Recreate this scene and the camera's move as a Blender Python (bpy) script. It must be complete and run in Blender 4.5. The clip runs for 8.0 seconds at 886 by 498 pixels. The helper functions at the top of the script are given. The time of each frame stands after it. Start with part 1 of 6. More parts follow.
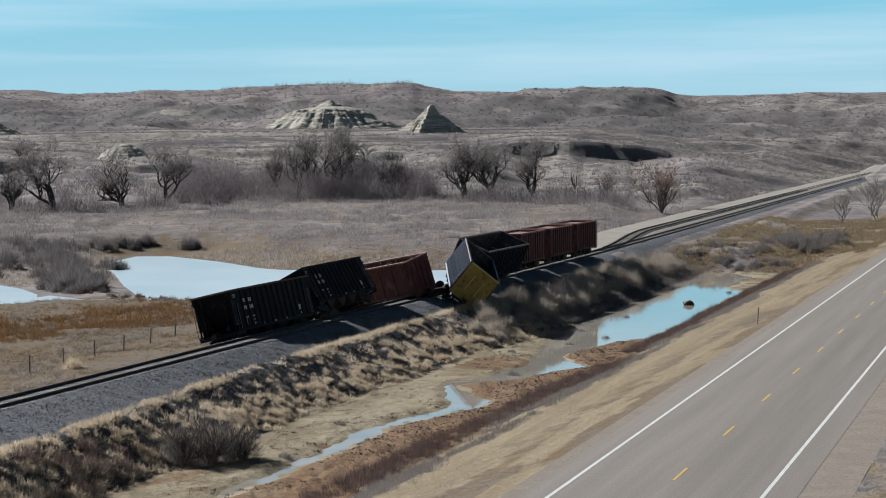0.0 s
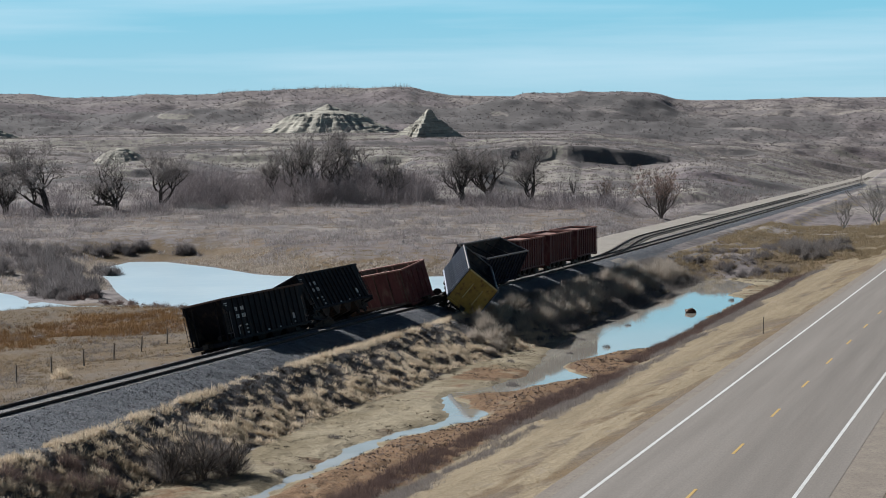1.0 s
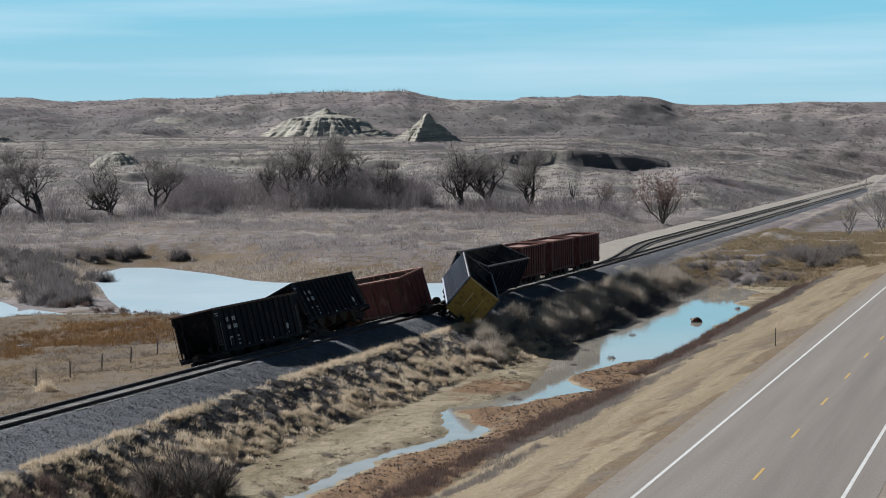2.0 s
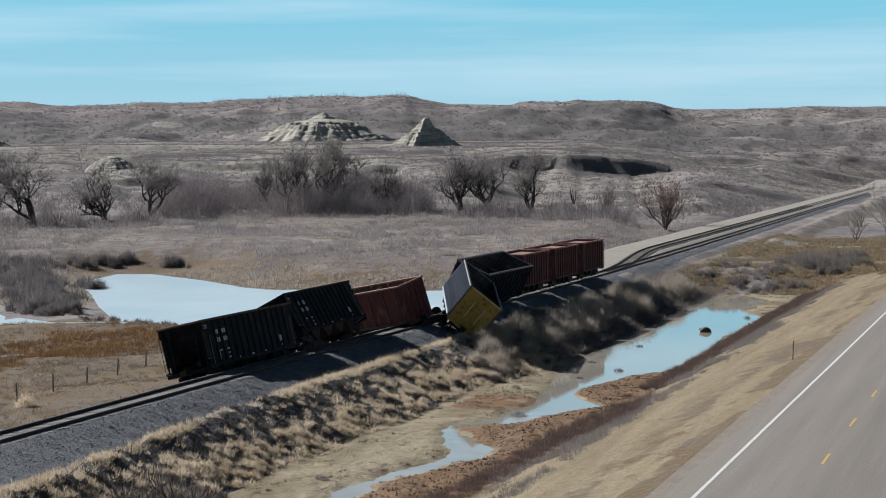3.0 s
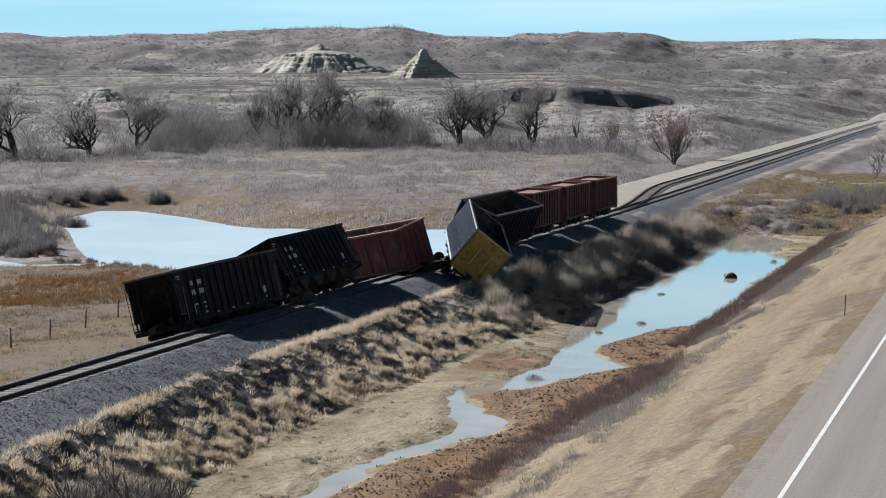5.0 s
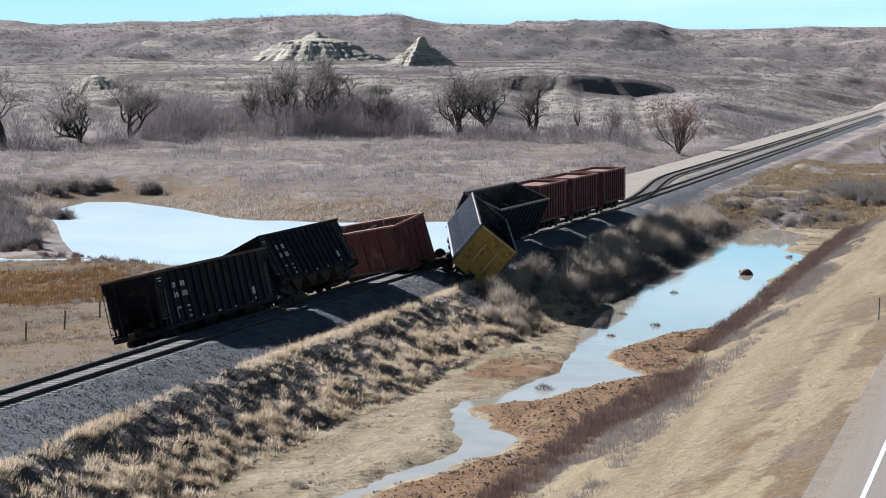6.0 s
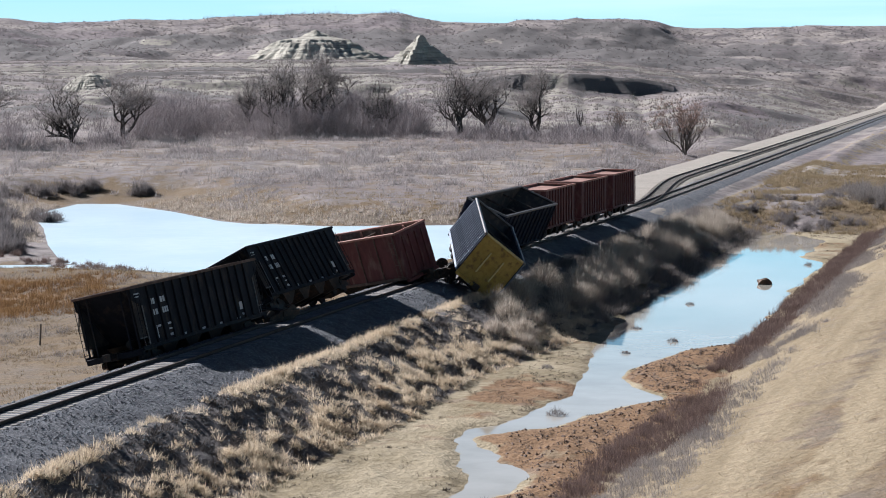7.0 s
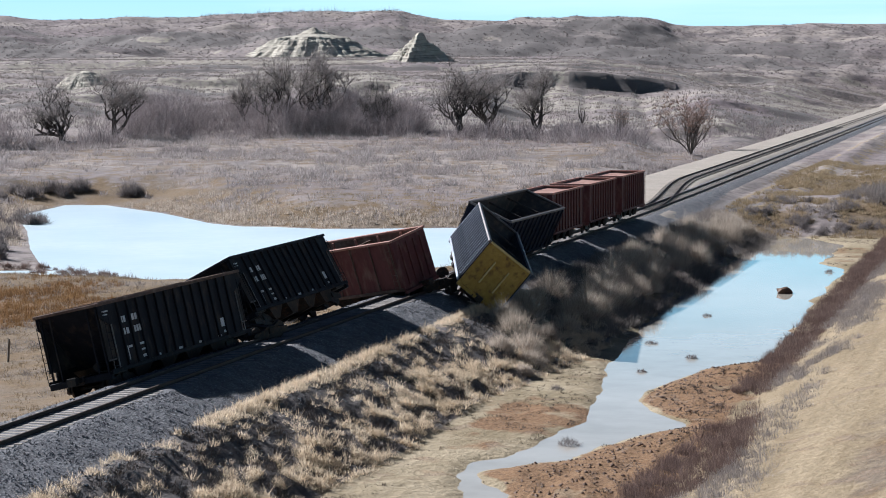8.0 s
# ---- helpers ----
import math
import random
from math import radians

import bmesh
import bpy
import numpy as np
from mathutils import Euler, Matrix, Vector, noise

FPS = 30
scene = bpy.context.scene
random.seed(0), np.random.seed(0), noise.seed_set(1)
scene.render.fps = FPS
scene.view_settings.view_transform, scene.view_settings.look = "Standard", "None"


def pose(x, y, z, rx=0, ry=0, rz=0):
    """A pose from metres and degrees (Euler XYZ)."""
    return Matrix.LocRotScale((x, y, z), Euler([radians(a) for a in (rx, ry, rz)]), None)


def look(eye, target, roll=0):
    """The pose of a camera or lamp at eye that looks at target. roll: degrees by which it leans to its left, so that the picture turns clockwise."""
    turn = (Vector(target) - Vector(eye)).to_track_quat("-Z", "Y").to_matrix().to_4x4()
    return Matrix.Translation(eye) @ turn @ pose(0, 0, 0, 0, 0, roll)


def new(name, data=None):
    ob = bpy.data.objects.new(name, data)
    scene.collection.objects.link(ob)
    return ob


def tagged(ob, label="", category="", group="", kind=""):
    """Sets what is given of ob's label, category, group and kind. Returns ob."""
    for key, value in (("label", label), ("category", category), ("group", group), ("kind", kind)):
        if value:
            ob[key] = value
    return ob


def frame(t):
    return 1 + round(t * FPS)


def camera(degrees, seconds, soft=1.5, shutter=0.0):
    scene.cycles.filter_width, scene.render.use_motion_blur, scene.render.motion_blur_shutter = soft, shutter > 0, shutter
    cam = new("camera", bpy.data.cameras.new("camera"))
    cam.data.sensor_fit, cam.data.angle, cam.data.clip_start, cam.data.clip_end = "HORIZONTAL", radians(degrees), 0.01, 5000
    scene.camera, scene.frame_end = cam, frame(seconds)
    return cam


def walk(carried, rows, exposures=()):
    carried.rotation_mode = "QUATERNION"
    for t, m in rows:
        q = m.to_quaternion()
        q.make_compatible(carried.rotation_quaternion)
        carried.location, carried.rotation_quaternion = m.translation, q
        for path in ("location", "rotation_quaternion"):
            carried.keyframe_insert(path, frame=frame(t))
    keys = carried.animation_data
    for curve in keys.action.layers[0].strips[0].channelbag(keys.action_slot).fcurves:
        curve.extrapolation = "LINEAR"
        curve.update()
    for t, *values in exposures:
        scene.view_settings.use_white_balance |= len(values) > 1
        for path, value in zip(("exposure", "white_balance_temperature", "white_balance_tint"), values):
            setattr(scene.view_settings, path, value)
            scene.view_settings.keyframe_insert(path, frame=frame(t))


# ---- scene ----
cam = camera(23.31, 8.0, soft=0.95)
PATH = [
    (0, (13.620, -77.664, 12.491), (-13.990, 18.321, 7.534), -0.62),
    (0.5, (13.207, -76.075, 12.489), (-14.363, 19.927, 7.641), -0.60),
    (1, (12.589, -74.004, 12.514), (-14.921, 22.020, 7.762), -0.56),
    (1.5, (11.823, -71.514, 12.521), (-15.636, 24.529, 7.857), -0.51),
    (3, (8.873, -61.913, 12.443), (-18.476, 34.177, 8.106), -0.46),
    (3.5, (7.749, -58.332, 12.397), (-19.552, 37.774, 8.100), -0.45),
    (4, (6.519, -54.468, 12.313), (-20.734, 41.631, 7.587), -0.45),
    (4.5, (5.227, -50.471, 12.273), (-21.972, 45.570, 6.227), -0.41),
    (5, (3.928, -46.390, 12.174), (-23.222, 49.564, 4.723), -0.38),
    (6.5, (-0.048, -33.634, 12.060), (-27.063, 62.312, 4.033), -0.33),
    (7, (-1.388, -29.202, 12.023), (-28.387, 66.747, 3.971), -0.29),
    (7.5, (-2.738, -24.647, 11.961), (-29.691, 71.313, 3.880), -0.28),
    (8, (-4.082, -19.956, 11.870), (-31.030, 76.000, 3.730), -0.26),
]
walk(cam, [(t, look(eye, target, roll)) for t, eye, target, roll in PATH],
     exposures=[(0, 0.60, 6180, 10), (3.6, 0.60, 6180, 10), (5.2, 0.93, 6100, 11), (6.5, 1.15, 6080, 14), (8.0, 1.15, 6080, 14)])

# ---- sky, sun, exposure ----
SUN_AZ, SUN_EL = radians(158), radians(32.5)   # direction towards the sun, from +x turning to +y
world = bpy.data.worlds.new("sky")
scene.world = world
world.use_nodes = True
wn, wl = world.node_tree.nodes, world.node_tree.links
wn.clear()
w_out = wn.new("ShaderNodeOutputWorld")
w_bg = wn.new("ShaderNodeBackground")
w_sky = wn.new("ShaderNodeTexSky")
w_sky.sky_type, w_sky.sun_disc = "NISHITA", False
w_sky.sun_elevation, w_sky.sun_rotation = SUN_EL, radians(90) - SUN_AZ
w_sky.altitude, w_sky.air_density, w_sky.dust_density, w_sky.ozone_density = 1500, 0.7, 0.0, 2.5
w_co = wn.new("ShaderNodeTexCoord")
w_map = wn.new("ShaderNodeMapping")
w_map.inputs["Scale"].default_value = (2.2, 2.2, 34.0)
w_map.inputs["Rotation"].default_value = (radians(3), radians(-3), 0)
w_noise = wn.new("ShaderNodeTexNoise")
w_noise.inputs["Scale"].default_value, w_noise.inputs["Detail"].default_value = 1.6, 6
w_ramp = wn.new("ShaderNodeValToRGB")
w_ramp.color_ramp.elements[0].position, w_ramp.color_ramp.elements[1].position = 0.46, 0.78
w_mul = wn.new("ShaderNodeMath")
w_mul.operation, w_mul.inputs[1].default_value = "MULTIPLY", 0.55
w_mix = wn.new("ShaderNodeMixRGB")
w_mix.inputs["Color2"].default_value = (4.7, 5.7, 6.2, 1)
wl.new(w_co.outputs["Generated"], w_map.inputs["Vector"])
wl.new(w_map.outputs["Vector"], w_noise.inputs["Vector"])
wl.new(w_noise.outputs["Fac"], w_ramp.inputs["Fac"])
wl.new(w_ramp.outputs["Color"], w_mul.inputs[0])
w_tint = wn.new("ShaderNodeMixRGB")
w_tint.blend_type, w_tint.inputs["Fac"].default_value = "MULTIPLY", 1.0
w_tint.inputs["Color2"].default_value = (0.10, 0.125, 0.15, 1)
wl.new(w_sky.outputs["Color"], w_tint.inputs["Color1"])
# pale band of clear air low over the horizon
w_sep = wn.new("ShaderNodeSeparateXYZ")
wl.new(w_co.outputs["Generated"], w_sep.inputs["Vector"])
w_low = wn.new("ShaderNodeValToRGB")
w_low.color_ramp.elements[0].position, w_low.color_ramp.elements[0].color = 0.0, (0.345, 0.495, 0.55, 1)
w_low.color_ramp.elements[1].position, w_low.color_ramp.elements[1].color = 0.075, (0.165, 0.43, 0.545, 1)
w_mid = w_low.color_ramp.elements.new(0.15)
w_mid.color = (0.23, 0.37, 0.47, 1)
w_gain = wn.new("ShaderNodeMixRGB")
w_gain.blend_type, w_gain.inputs["Fac"].default_value, w_gain.inputs["Color2"].default_value = "MULTIPLY", 1.0, (9.0, 9.0, 9.0, 1)
w_fade = wn.new("ShaderNodeMapRange")
w_fade.inputs["From Min"].default_value, w_fade.inputs["From Max"].default_value = 0.11, 0.26
w_high = wn.new("ShaderNodeMapRange")
w_high.inputs["From Min"].default_value, w_high.inputs["From Max"].default_value = 0.08, 0.25
w_high.inputs["To Min"].default_value, w_high.inputs["To Max"].default_value = 1.0, 0.06
w_thin = wn.new("ShaderNodeMath")
w_thin.operation = "MULTIPLY"
wl.new(w_sep.outputs["Z"], w_high.inputs["Value"])
wl.new(w_high.outputs["Result"], w_thin.inputs[0])
wl.new(w_mul.outputs["Value"], w_thin.inputs[1])
wl.new(w_thin.outputs["Value"], w_mix.inputs["Fac"])
w_band = wn.new("ShaderNodeMixRGB")
wl.new(w_sep.outputs["Z"], w_low.inputs["Fac"])
wl.new(w_low.outputs["Color"], w_gain.inputs["Color1"])
wl.new(w_sep.outputs["Z"], w_fade.inputs["Value"])
wl.new(w_fade.outputs["Result"], w_band.inputs["Fac"])
wl.new(w_gain.outputs["Color"], w_band.inputs["Color1"])
wl.new(w_tint.outputs["Color"], w_band.inputs["Color2"])
wl.new(w_band.outputs["Color"], w_mix.inputs["Color1"])
wl.new(w_mix.outputs["Color"], w_bg.inputs["Color"])
w_bg.inputs["Strength"].default_value = 0.10
wl.new(w_bg.outputs["Background"], w_out.inputs["Surface"])
sun_data = bpy.data.lights.new("sun", "SUN")
sun_data.energy, sun_data.angle, sun_data.color = 5.0, radians(0.5), (1.0, 0.975, 0.935)
sun = new("sun", sun_data)
sun.matrix_world = look((0, 0, 80), (-math.cos(SUN_AZ) * math.cos(SUN_EL), -math.sin(SUN_AZ) * math.cos(SUN_EL), 80 - math.sin(SUN_EL)))

# ---- materials ----
def material(name, build, rough=0.9, metal=0.0):
    m = bpy.data.materials.new(name)
    m.use_nodes = True
    n, l = m.node_tree.nodes, m.node_tree.links
    bsdf = n["Principled BSDF"]
    bsdf.inputs["Roughness"].default_value, bsdf.inputs["Metallic"].default_value = rough, metal
    bsdf.inputs["Specular IOR Level"].default_value = 0.25
    build(n, l, bsdf)
    return m


def place(n, l, scale=(1, 1, 1), local=False):
    """World position, or the object's own when local, scaled."""
    if local:
        src = n.new("ShaderNodeTexCoord").outputs["Object"]
    else:
        src = n.new("ShaderNodeNewGeometry").outputs["Position"]
    mp = n.new("ShaderNodeMapping")
    mp.inputs["Scale"].default_value = scale
    l.new(src, mp.inputs["Vector"])
    return mp.outputs["Vector"]


def noise_fac(n, l, vec, scale, detail=5, lo=0.35, hi=0.65, rough=0.6):
    t = n.new("ShaderNodeTexNoise")
    t.inputs["Scale"].default_value, t.inputs["Detail"].default_value, t.inputs["Roughness"].default_value = scale, detail, rough
    l.new(vec, t.inputs["Vector"])
    r = n.new("ShaderNodeMapRange")
    r.inputs["From Min"].default_value, r.inputs["From Max"].default_value = lo, hi
    l.new(t.outputs["Fac"], r.inputs["Value"])
    return r.outputs["Result"]


def mix(n, l, fac, a, b, mode="MIX"):
    m = n.new("ShaderNodeMixRGB")
    m.blend_type = mode
    for value, socket in ((fac, m.inputs["Fac"]), (a, m.inputs["Color1"]), (b, m.inputs["Color2"])):
        if isinstance(value, (int, float)):
            socket.default_value = value
        elif isinstance(value, tuple):
            socket.default_value = (*value, 1)
        else:
            l.new(value, socket)
    return m.outputs["Color"]


def bump(n, l, bsdf, height, strength=0.5, dist=0.05):
    b = n.new("ShaderNodeBump")
    b.inputs["Strength"].default_value, b.inputs["Distance"].default_value = strength, dist
    l.new(height, b.inputs["Height"])
    l.new(b.outputs["Normal"], bsdf.inputs["Normal"])


def mottled(name, a, b, c=None, scales=(0.5, 6.0), rough=0.9, metal=0.0, bumps=0.3, dist=0.02, local=False, stretch=(1, 1, 1), random_tint=0.0, thin=0.0):
    def build(n, l, bsdf):
        v = place(n, l, stretch, local)
        col = mix(n, l, noise_fac(n, l, v, scales[0]), a, b)
        fine = noise_fac(n, l, v, scales[1], 6, 0.3, 0.7)
        if c:
            col = mix(n, l, noise_fac(n, l, v, scales[1] * 0.6, 5, 0.52, 0.68), col, c)
        col = mix(n, l, 0.35, col, mix(n, l, fine, (0.25, 0.25, 0.25), (1, 1, 1)), "MULTIPLY")
        if random_tint:
            info = n.new("ShaderNodeNewGeometry")
            r = n.new("ShaderNodeMapRange")
            r.inputs["To Min"].default_value, r.inputs["To Max"].default_value = 1 - random_tint, 1 + random_tint
            l.new(info.outputs["Random Per Island"], r.inputs["Value"])
            col = mix(n, l, 1.0, col, r.outputs["Result"], "MULTIPLY")
        l.new(col, bsdf.inputs["Base Color"])
        if thin:                      # light shines through dry blades
            through_light = n.new("ShaderNodeBsdfTranslucent")
            both = n.new("ShaderNodeMixShader")
            both.inputs["Fac"].default_value = thin
            l.new(col, through_light.inputs["Color"])
            l.new(bsdf.outputs["BSDF"], both.inputs[1])
            l.new(through_light.outputs["BSDF"], both.inputs[2])
            l.new(both.outputs["Shader"], n["Material Output"].inputs["Surface"])
        bump(n, l, bsdf, fine, bumps, dist)
    return material(name, build, rough, metal)


def ground_build(n, l, bsdf):
    v = place(n, l)
    att = n.new("ShaderNodeVertexColor")
    att.layer_name = "cover"          # red: bleached straw, green: wet mud, blue: rust weed
    sep = n.new("ShaderNodeSeparateColor")
    l.new(att.outputs["Color"], sep.inputs["Color"])
    att2 = n.new("ShaderNodeVertexColor")
    att2.layer_name = "rock"          # red: pale clay, green: dark earth and painted shade, blue: golden grass
    sep2 = n.new("ShaderNodeSeparateColor")
    l.new(att2.outputs["Color"], sep2.inputs["Color"])
    big = noise_fac(n, l, v, 0.035, 6, 0.35, 0.65)
    mid = noise_fac(n, l, v, 0.35, 6, 0.35, 0.65)
    fine = noise_fac(n, l, v, 2.6, 6, 0.3, 0.7)
    tiny = noise_fac(n, l, v, 9.0, 4, 0.3, 0.7)
    # base tones lean to purple, which puts the distant haze into the colour
    base = mix(n, l, big, (0.212, 0.189, 0.187), (0.338, 0.298, 0.260))
    base = mix(n, l, noise_fac(n, l, place(n, l, (0.006, 0.011, 0.03)), 1.0, 7, 0.40, 0.62), base, mix(n, l, mid, (0.140, 0.117, 0.125), (0.24, 0.200, 0.202)))
    base = mix(n, l, noise_fac(n, l, place(n, l, (0.03, 0.022, 0.2)), 1.0, 6, 0.52, 0.64), base, mix(n, l, mid, (0.092, 0.079, 0.085), (0.14, 0.119, 0.120)))
    base = mix(n, l, mix(n, l, noise_fac(n, l, v, 0.5, 6, 0.48, 0.62), (0, 0, 0), (0.75, 0.75, 0.75)), base, (0.105, 0.094, 0.088))

    def grainy(a, b):
        return mix(n, l, fine, a, b)

    def edged(sock, edge=0.35):
        """A zone's weight with a ragged edge."""
        add = n.new("ShaderNodeMath")
        add.operation = "ADD"
        off = n.new("ShaderNodeMapRange")
        off.inputs["To Min"].default_value, off.inputs["To Max"].default_value = -edge, edge
        l.new(mid, off.inputs["Value"])
        l.new(sock, add.inputs[0])
        l.new(off.outputs["Result"], add.inputs[1])
        r = n.new("ShaderNodeMapRange")
        r.inputs["From Min"].default_value, r.inputs["From Max"].default_value = 0.3, 0.7
        l.new(add.outputs["Value"], r.inputs["Value"])
        return r.outputs["Result"]

    col = mix(n, l, edged(sep.outputs["Red"]), base, mix(n, l, noise_fac(n, l, place(n, l, (0.8, 0.06, 0.5)), 1.0, 5, 0.38, 0.64), grainy((0.155, 0.119, 0.070), (0.24, 0.188, 0.118)), grainy((0.21, 0.165, 0.103), (0.305, 0.246, 0.16))))
    col = mix(n, l, edged(sep2.outputs["Blue"]), col, mix(n, l, noise_fac(n, l, v, 0.16, 6, 0.42, 0.60), grainy((0.105, 0.070, 0.036), (0.18, 0.125, 0.066)), grainy((0.108, 0.084, 0.060), (0.172, 0.136, 0.100))))
    mud = mix(n, l, noise_fac(n, l, v, 0.22, 6, 0.42, 0.62), grainy((0.25, 0.208, 0.135), (0.345, 0.292, 0.20)), grainy((0.155, 0.122, 0.068), (0.245, 0.20, 0.125)))
    col = mix(n, l, edged(sep.outputs["Green"], 0.2), col, mud)
    col = mix(n, l, edged(sep.outputs["Blue"], 0.45), col, mix(n, l, tiny, grainy((0.07, 0.040, 0.020), (0.18, 0.102, 0.050)), (0.23, 0.138, 0.072)))
    col = mix(n, l, edged(sep2.outputs["Red"]), col, grainy((0.23, 0.215, 0.175), (0.36, 0.335, 0.28)))
    col = mix(n, l, edged(sep2.outputs["Green"]), col, grainy((0.085, 0.079, 0.080), (0.165, 0.15, 0.142)))
    col = mix(n, l, 0.45, col, mix(n, l, tiny, (0.45, 0.45, 0.45), (1.15, 1.15, 1.15)), "MULTIPLY")
    l.new(col, bsdf.inputs["Base Color"])
    bump(n, l, bsdf, fine, 0.6, 0.12)


MAT_GROUND = material("prairie_ground", ground_build, 0.95)
def asphalt_build(n, l, bsdf):
    streak = noise_fac(n, l, place(n, l, (1.1, 0.03, 1)), 1.0, 6, 0.32, 0.68)
    grit = noise_fac(n, l, place(n, l, (1, 0.25, 1)), 14.0, 5, 0.3, 0.7)
    col = mix(n, l, streak, (0.195, 0.172, 0.150), (0.245, 0.219, 0.193))
    sep = n.new("ShaderNodeSeparateXYZ")
    l.new(place(n, l), sep.inputs["Vector"])
    ramp = n.new("ShaderNodeValToRGB")     # wheel paths of the two lanes, worn darker
    r = n.new("ShaderNodeMapRange")
    r.inputs["From Min"].default_value, r.inputs["From Max"].default_value = -5.0, 5.0
    l.new(sep.outputs["X"], r.inputs["Value"])
    l.new(r.outputs["Result"], ramp.inputs["Fac"])
    els = ramp.color_ramp.elements
    els[0].position, els[0].color = 0.0, (1.06, 1.05, 1.02, 1)
    els[1].position, els[1].color = 1.0, (0.95, 0.95, 0.95, 1)
    for pos, g in ((0.13, 1.04), (0.22, 0.97), (0.32, 1.02), (0.42, 0.96), (0.5, 1.0), (0.58, 0.87), (0.68, 0.93), (0.78, 0.88), (0.87, 0.97)):
        el = els.new(pos)
        el.color = (g, g, g, 1)
    col = mix(n, l, 1.0, col, ramp.outputs["Color"], "MULTIPLY")
    col = mix(n, l, 0.4, col, mix(n, l, grit, (0.6, 0.6, 0.6), (1.15, 1.15, 1.15)), "MULTIPLY")
    l.new(col, bsdf.inputs["Base Color"])
    bump(n, l, bsdf, grit, 0.12, 0.006)


MAT_ASPHALT = material("worn_asphalt", asphalt_build, 0.88)
MAT_SHOULDER = mottled("gravel_shoulder", (0.29, 0.25, 0.20), (0.24, 0.20, 0.165), (0.18, 0.155, 0.13), (0.6, 9), 0.95, 0, 0.5, 0.03)
MAT_WHITE = mottled("road_white_paint", (0.72, 0.72, 0.70), (0.62, 0.61, 0.58), None, (1.5, 12), 0.7, 0, 0.1, 0.003)
MAT_YELLOW = mottled("road_yellow_paint", (0.62, 0.40, 0.12), (0.52, 0.36, 0.14), None, (1.5, 12), 0.7, 0, 0.1, 0.003)
MAT_BALLAST = mottled("grey_ballast", (0.098, 0.104, 0.118), (0.158, 0.165, 0.180), (0.25, 0.253, 0.262), (1.2, 9), 0.95, 0, 1.0, 0.06)
MAT_STONE = mottled("ballast_stone", (0.12, 0.127, 0.14), (0.24, 0.247, 0.258), None, (1.2, 7), 0.95, 0, 0.4, 0.02, random_tint=0.35)
MAT_PALE = mottled("pale_gravel", (0.29, 0.26, 0.225), (0.36, 0.325, 0.28), (0.23, 0.205, 0.175), (0.4, 6), 0.95, 0, 0.5, 0.04)
MAT_RAIL = mottled("rusty_rail", (0.045, 0.033, 0.028), (0.075, 0.055, 0.047), None, (0.8, 9), 0.7, 0.1, 0.2, 0.005)
MAT_TIE = mottled("weathered_tie", (0.23, 0.21, 0.19), (0.34, 0.315, 0.285), (0.14, 0.125, 0.11), (1.3, 8), 0.95, 0, 0.4, 0.02, stretch=(0.3, 1, 1))
MAT_STEEL = mottled("dark_running_gear", (0.022, 0.021, 0.021), (0.05, 0.042, 0.037), (0.10, 0.06, 0.04), (1.5, 7), 0.65, 0.3, 0.3, 0.01, local=True)
MAT_BLACK = mottled("black_car_paint", (0.010, 0.011, 0.016), (0.018, 0.019, 0.026), (0.045, 0.036, 0.032), (0.5, 4), 0.65, 0, 0.15, 0.006, local=True, stretch=(1, 1, 0.4))
MAT_RED = mottled("rust_red_car_paint", (0.085, 0.025, 0.026), (0.12, 0.038, 0.038), (0.16, 0.085, 0.07), (0.5, 4), 0.7, 0, 0.15, 0.006, local=True, stretch=(1, 1, 0.35))
MAT_RIMRED = mottled("sun_bleached_red_rim", (0.30, 0.14, 0.11), (0.38, 0.21, 0.17), None, (0.8, 6), 0.7, 0, 0.1, 0.004, local=True)
MAT_BLUEBLK = mottled("blue_black_car_paint", (0.010, 0.013, 0.026), (0.018, 0.022, 0.040), (0.04, 0.034, 0.032), (0.5, 4), 0.7, 0, 0.15, 0.006, local=True)
for dull in (MAT_BLUEBLK, MAT_BLACK):
    dull.node_tree.nodes["Principled BSDF"].inputs["Specular IOR Level"].default_value = 0.08
MAT_RIMGREY = mottled("worn_grey_rim", (0.14, 0.135, 0.14), (0.22, 0.205, 0.20), (0.12, 0.08, 0.06), (0.8, 6), 0.55, 0.1, 0.1, 0.004, local=True)
MAT_STRIPE = mottled("pale_blue_grey_post", (0.15, 0.175, 0.23), (0.24, 0.265, 0.32), None, (0.8, 6), 0.5, 0.1, 0.1, 0.004, local=True)
# paler than the red paint: sunlight inside the cars is put into the colour
MAT_PINKSHEET = mottled("sunlit_red_sheet", (0.30, 0.17, 0.14), (0.40, 0.25, 0.21), (0.24, 0.12, 0.09), (0.6, 4), 0.8, 0, 0.1, 0.004, local=True)
MAT_GOLD = mottled("faded_yellow_paint", (0.36, 0.22, 0.045), (0.46, 0.29, 0.07), (0.20, 0.11, 0.04), (0.7, 4), 0.65, 0, 0.15, 0.006, local=True)
MAT_GOLDRIB = mottled("bleached_yellow_paint", (0.55, 0.40, 0.15), (0.62, 0.48, 0.22), None, (0.8, 6), 0.65, 0, 0.1, 0.004, local=True)
MAT_INSIDE = mottled("rusty_car_inside", (0.10, 0.062, 0.050), (0.16, 0.105, 0.085), (0.21, 0.15, 0.12), (0.6, 4), 0.85, 0.1, 0.3, 0.01, local=True)
MAT_COALIN = mottled("dark_car_inside", (0.035, 0.031, 0.031), (0.06, 0.052, 0.05), (0.10, 0.075, 0.06), (0.6, 4), 0.85, 0, 0.3, 0.01, local=True)
MAT_MARK = mottled("faded_white_lettering", (0.5, 0.52, 0.54), (0.66, 0.67, 0.68), None, (3, 12), 0.7, 0, 0.05, 0.002, local=True)
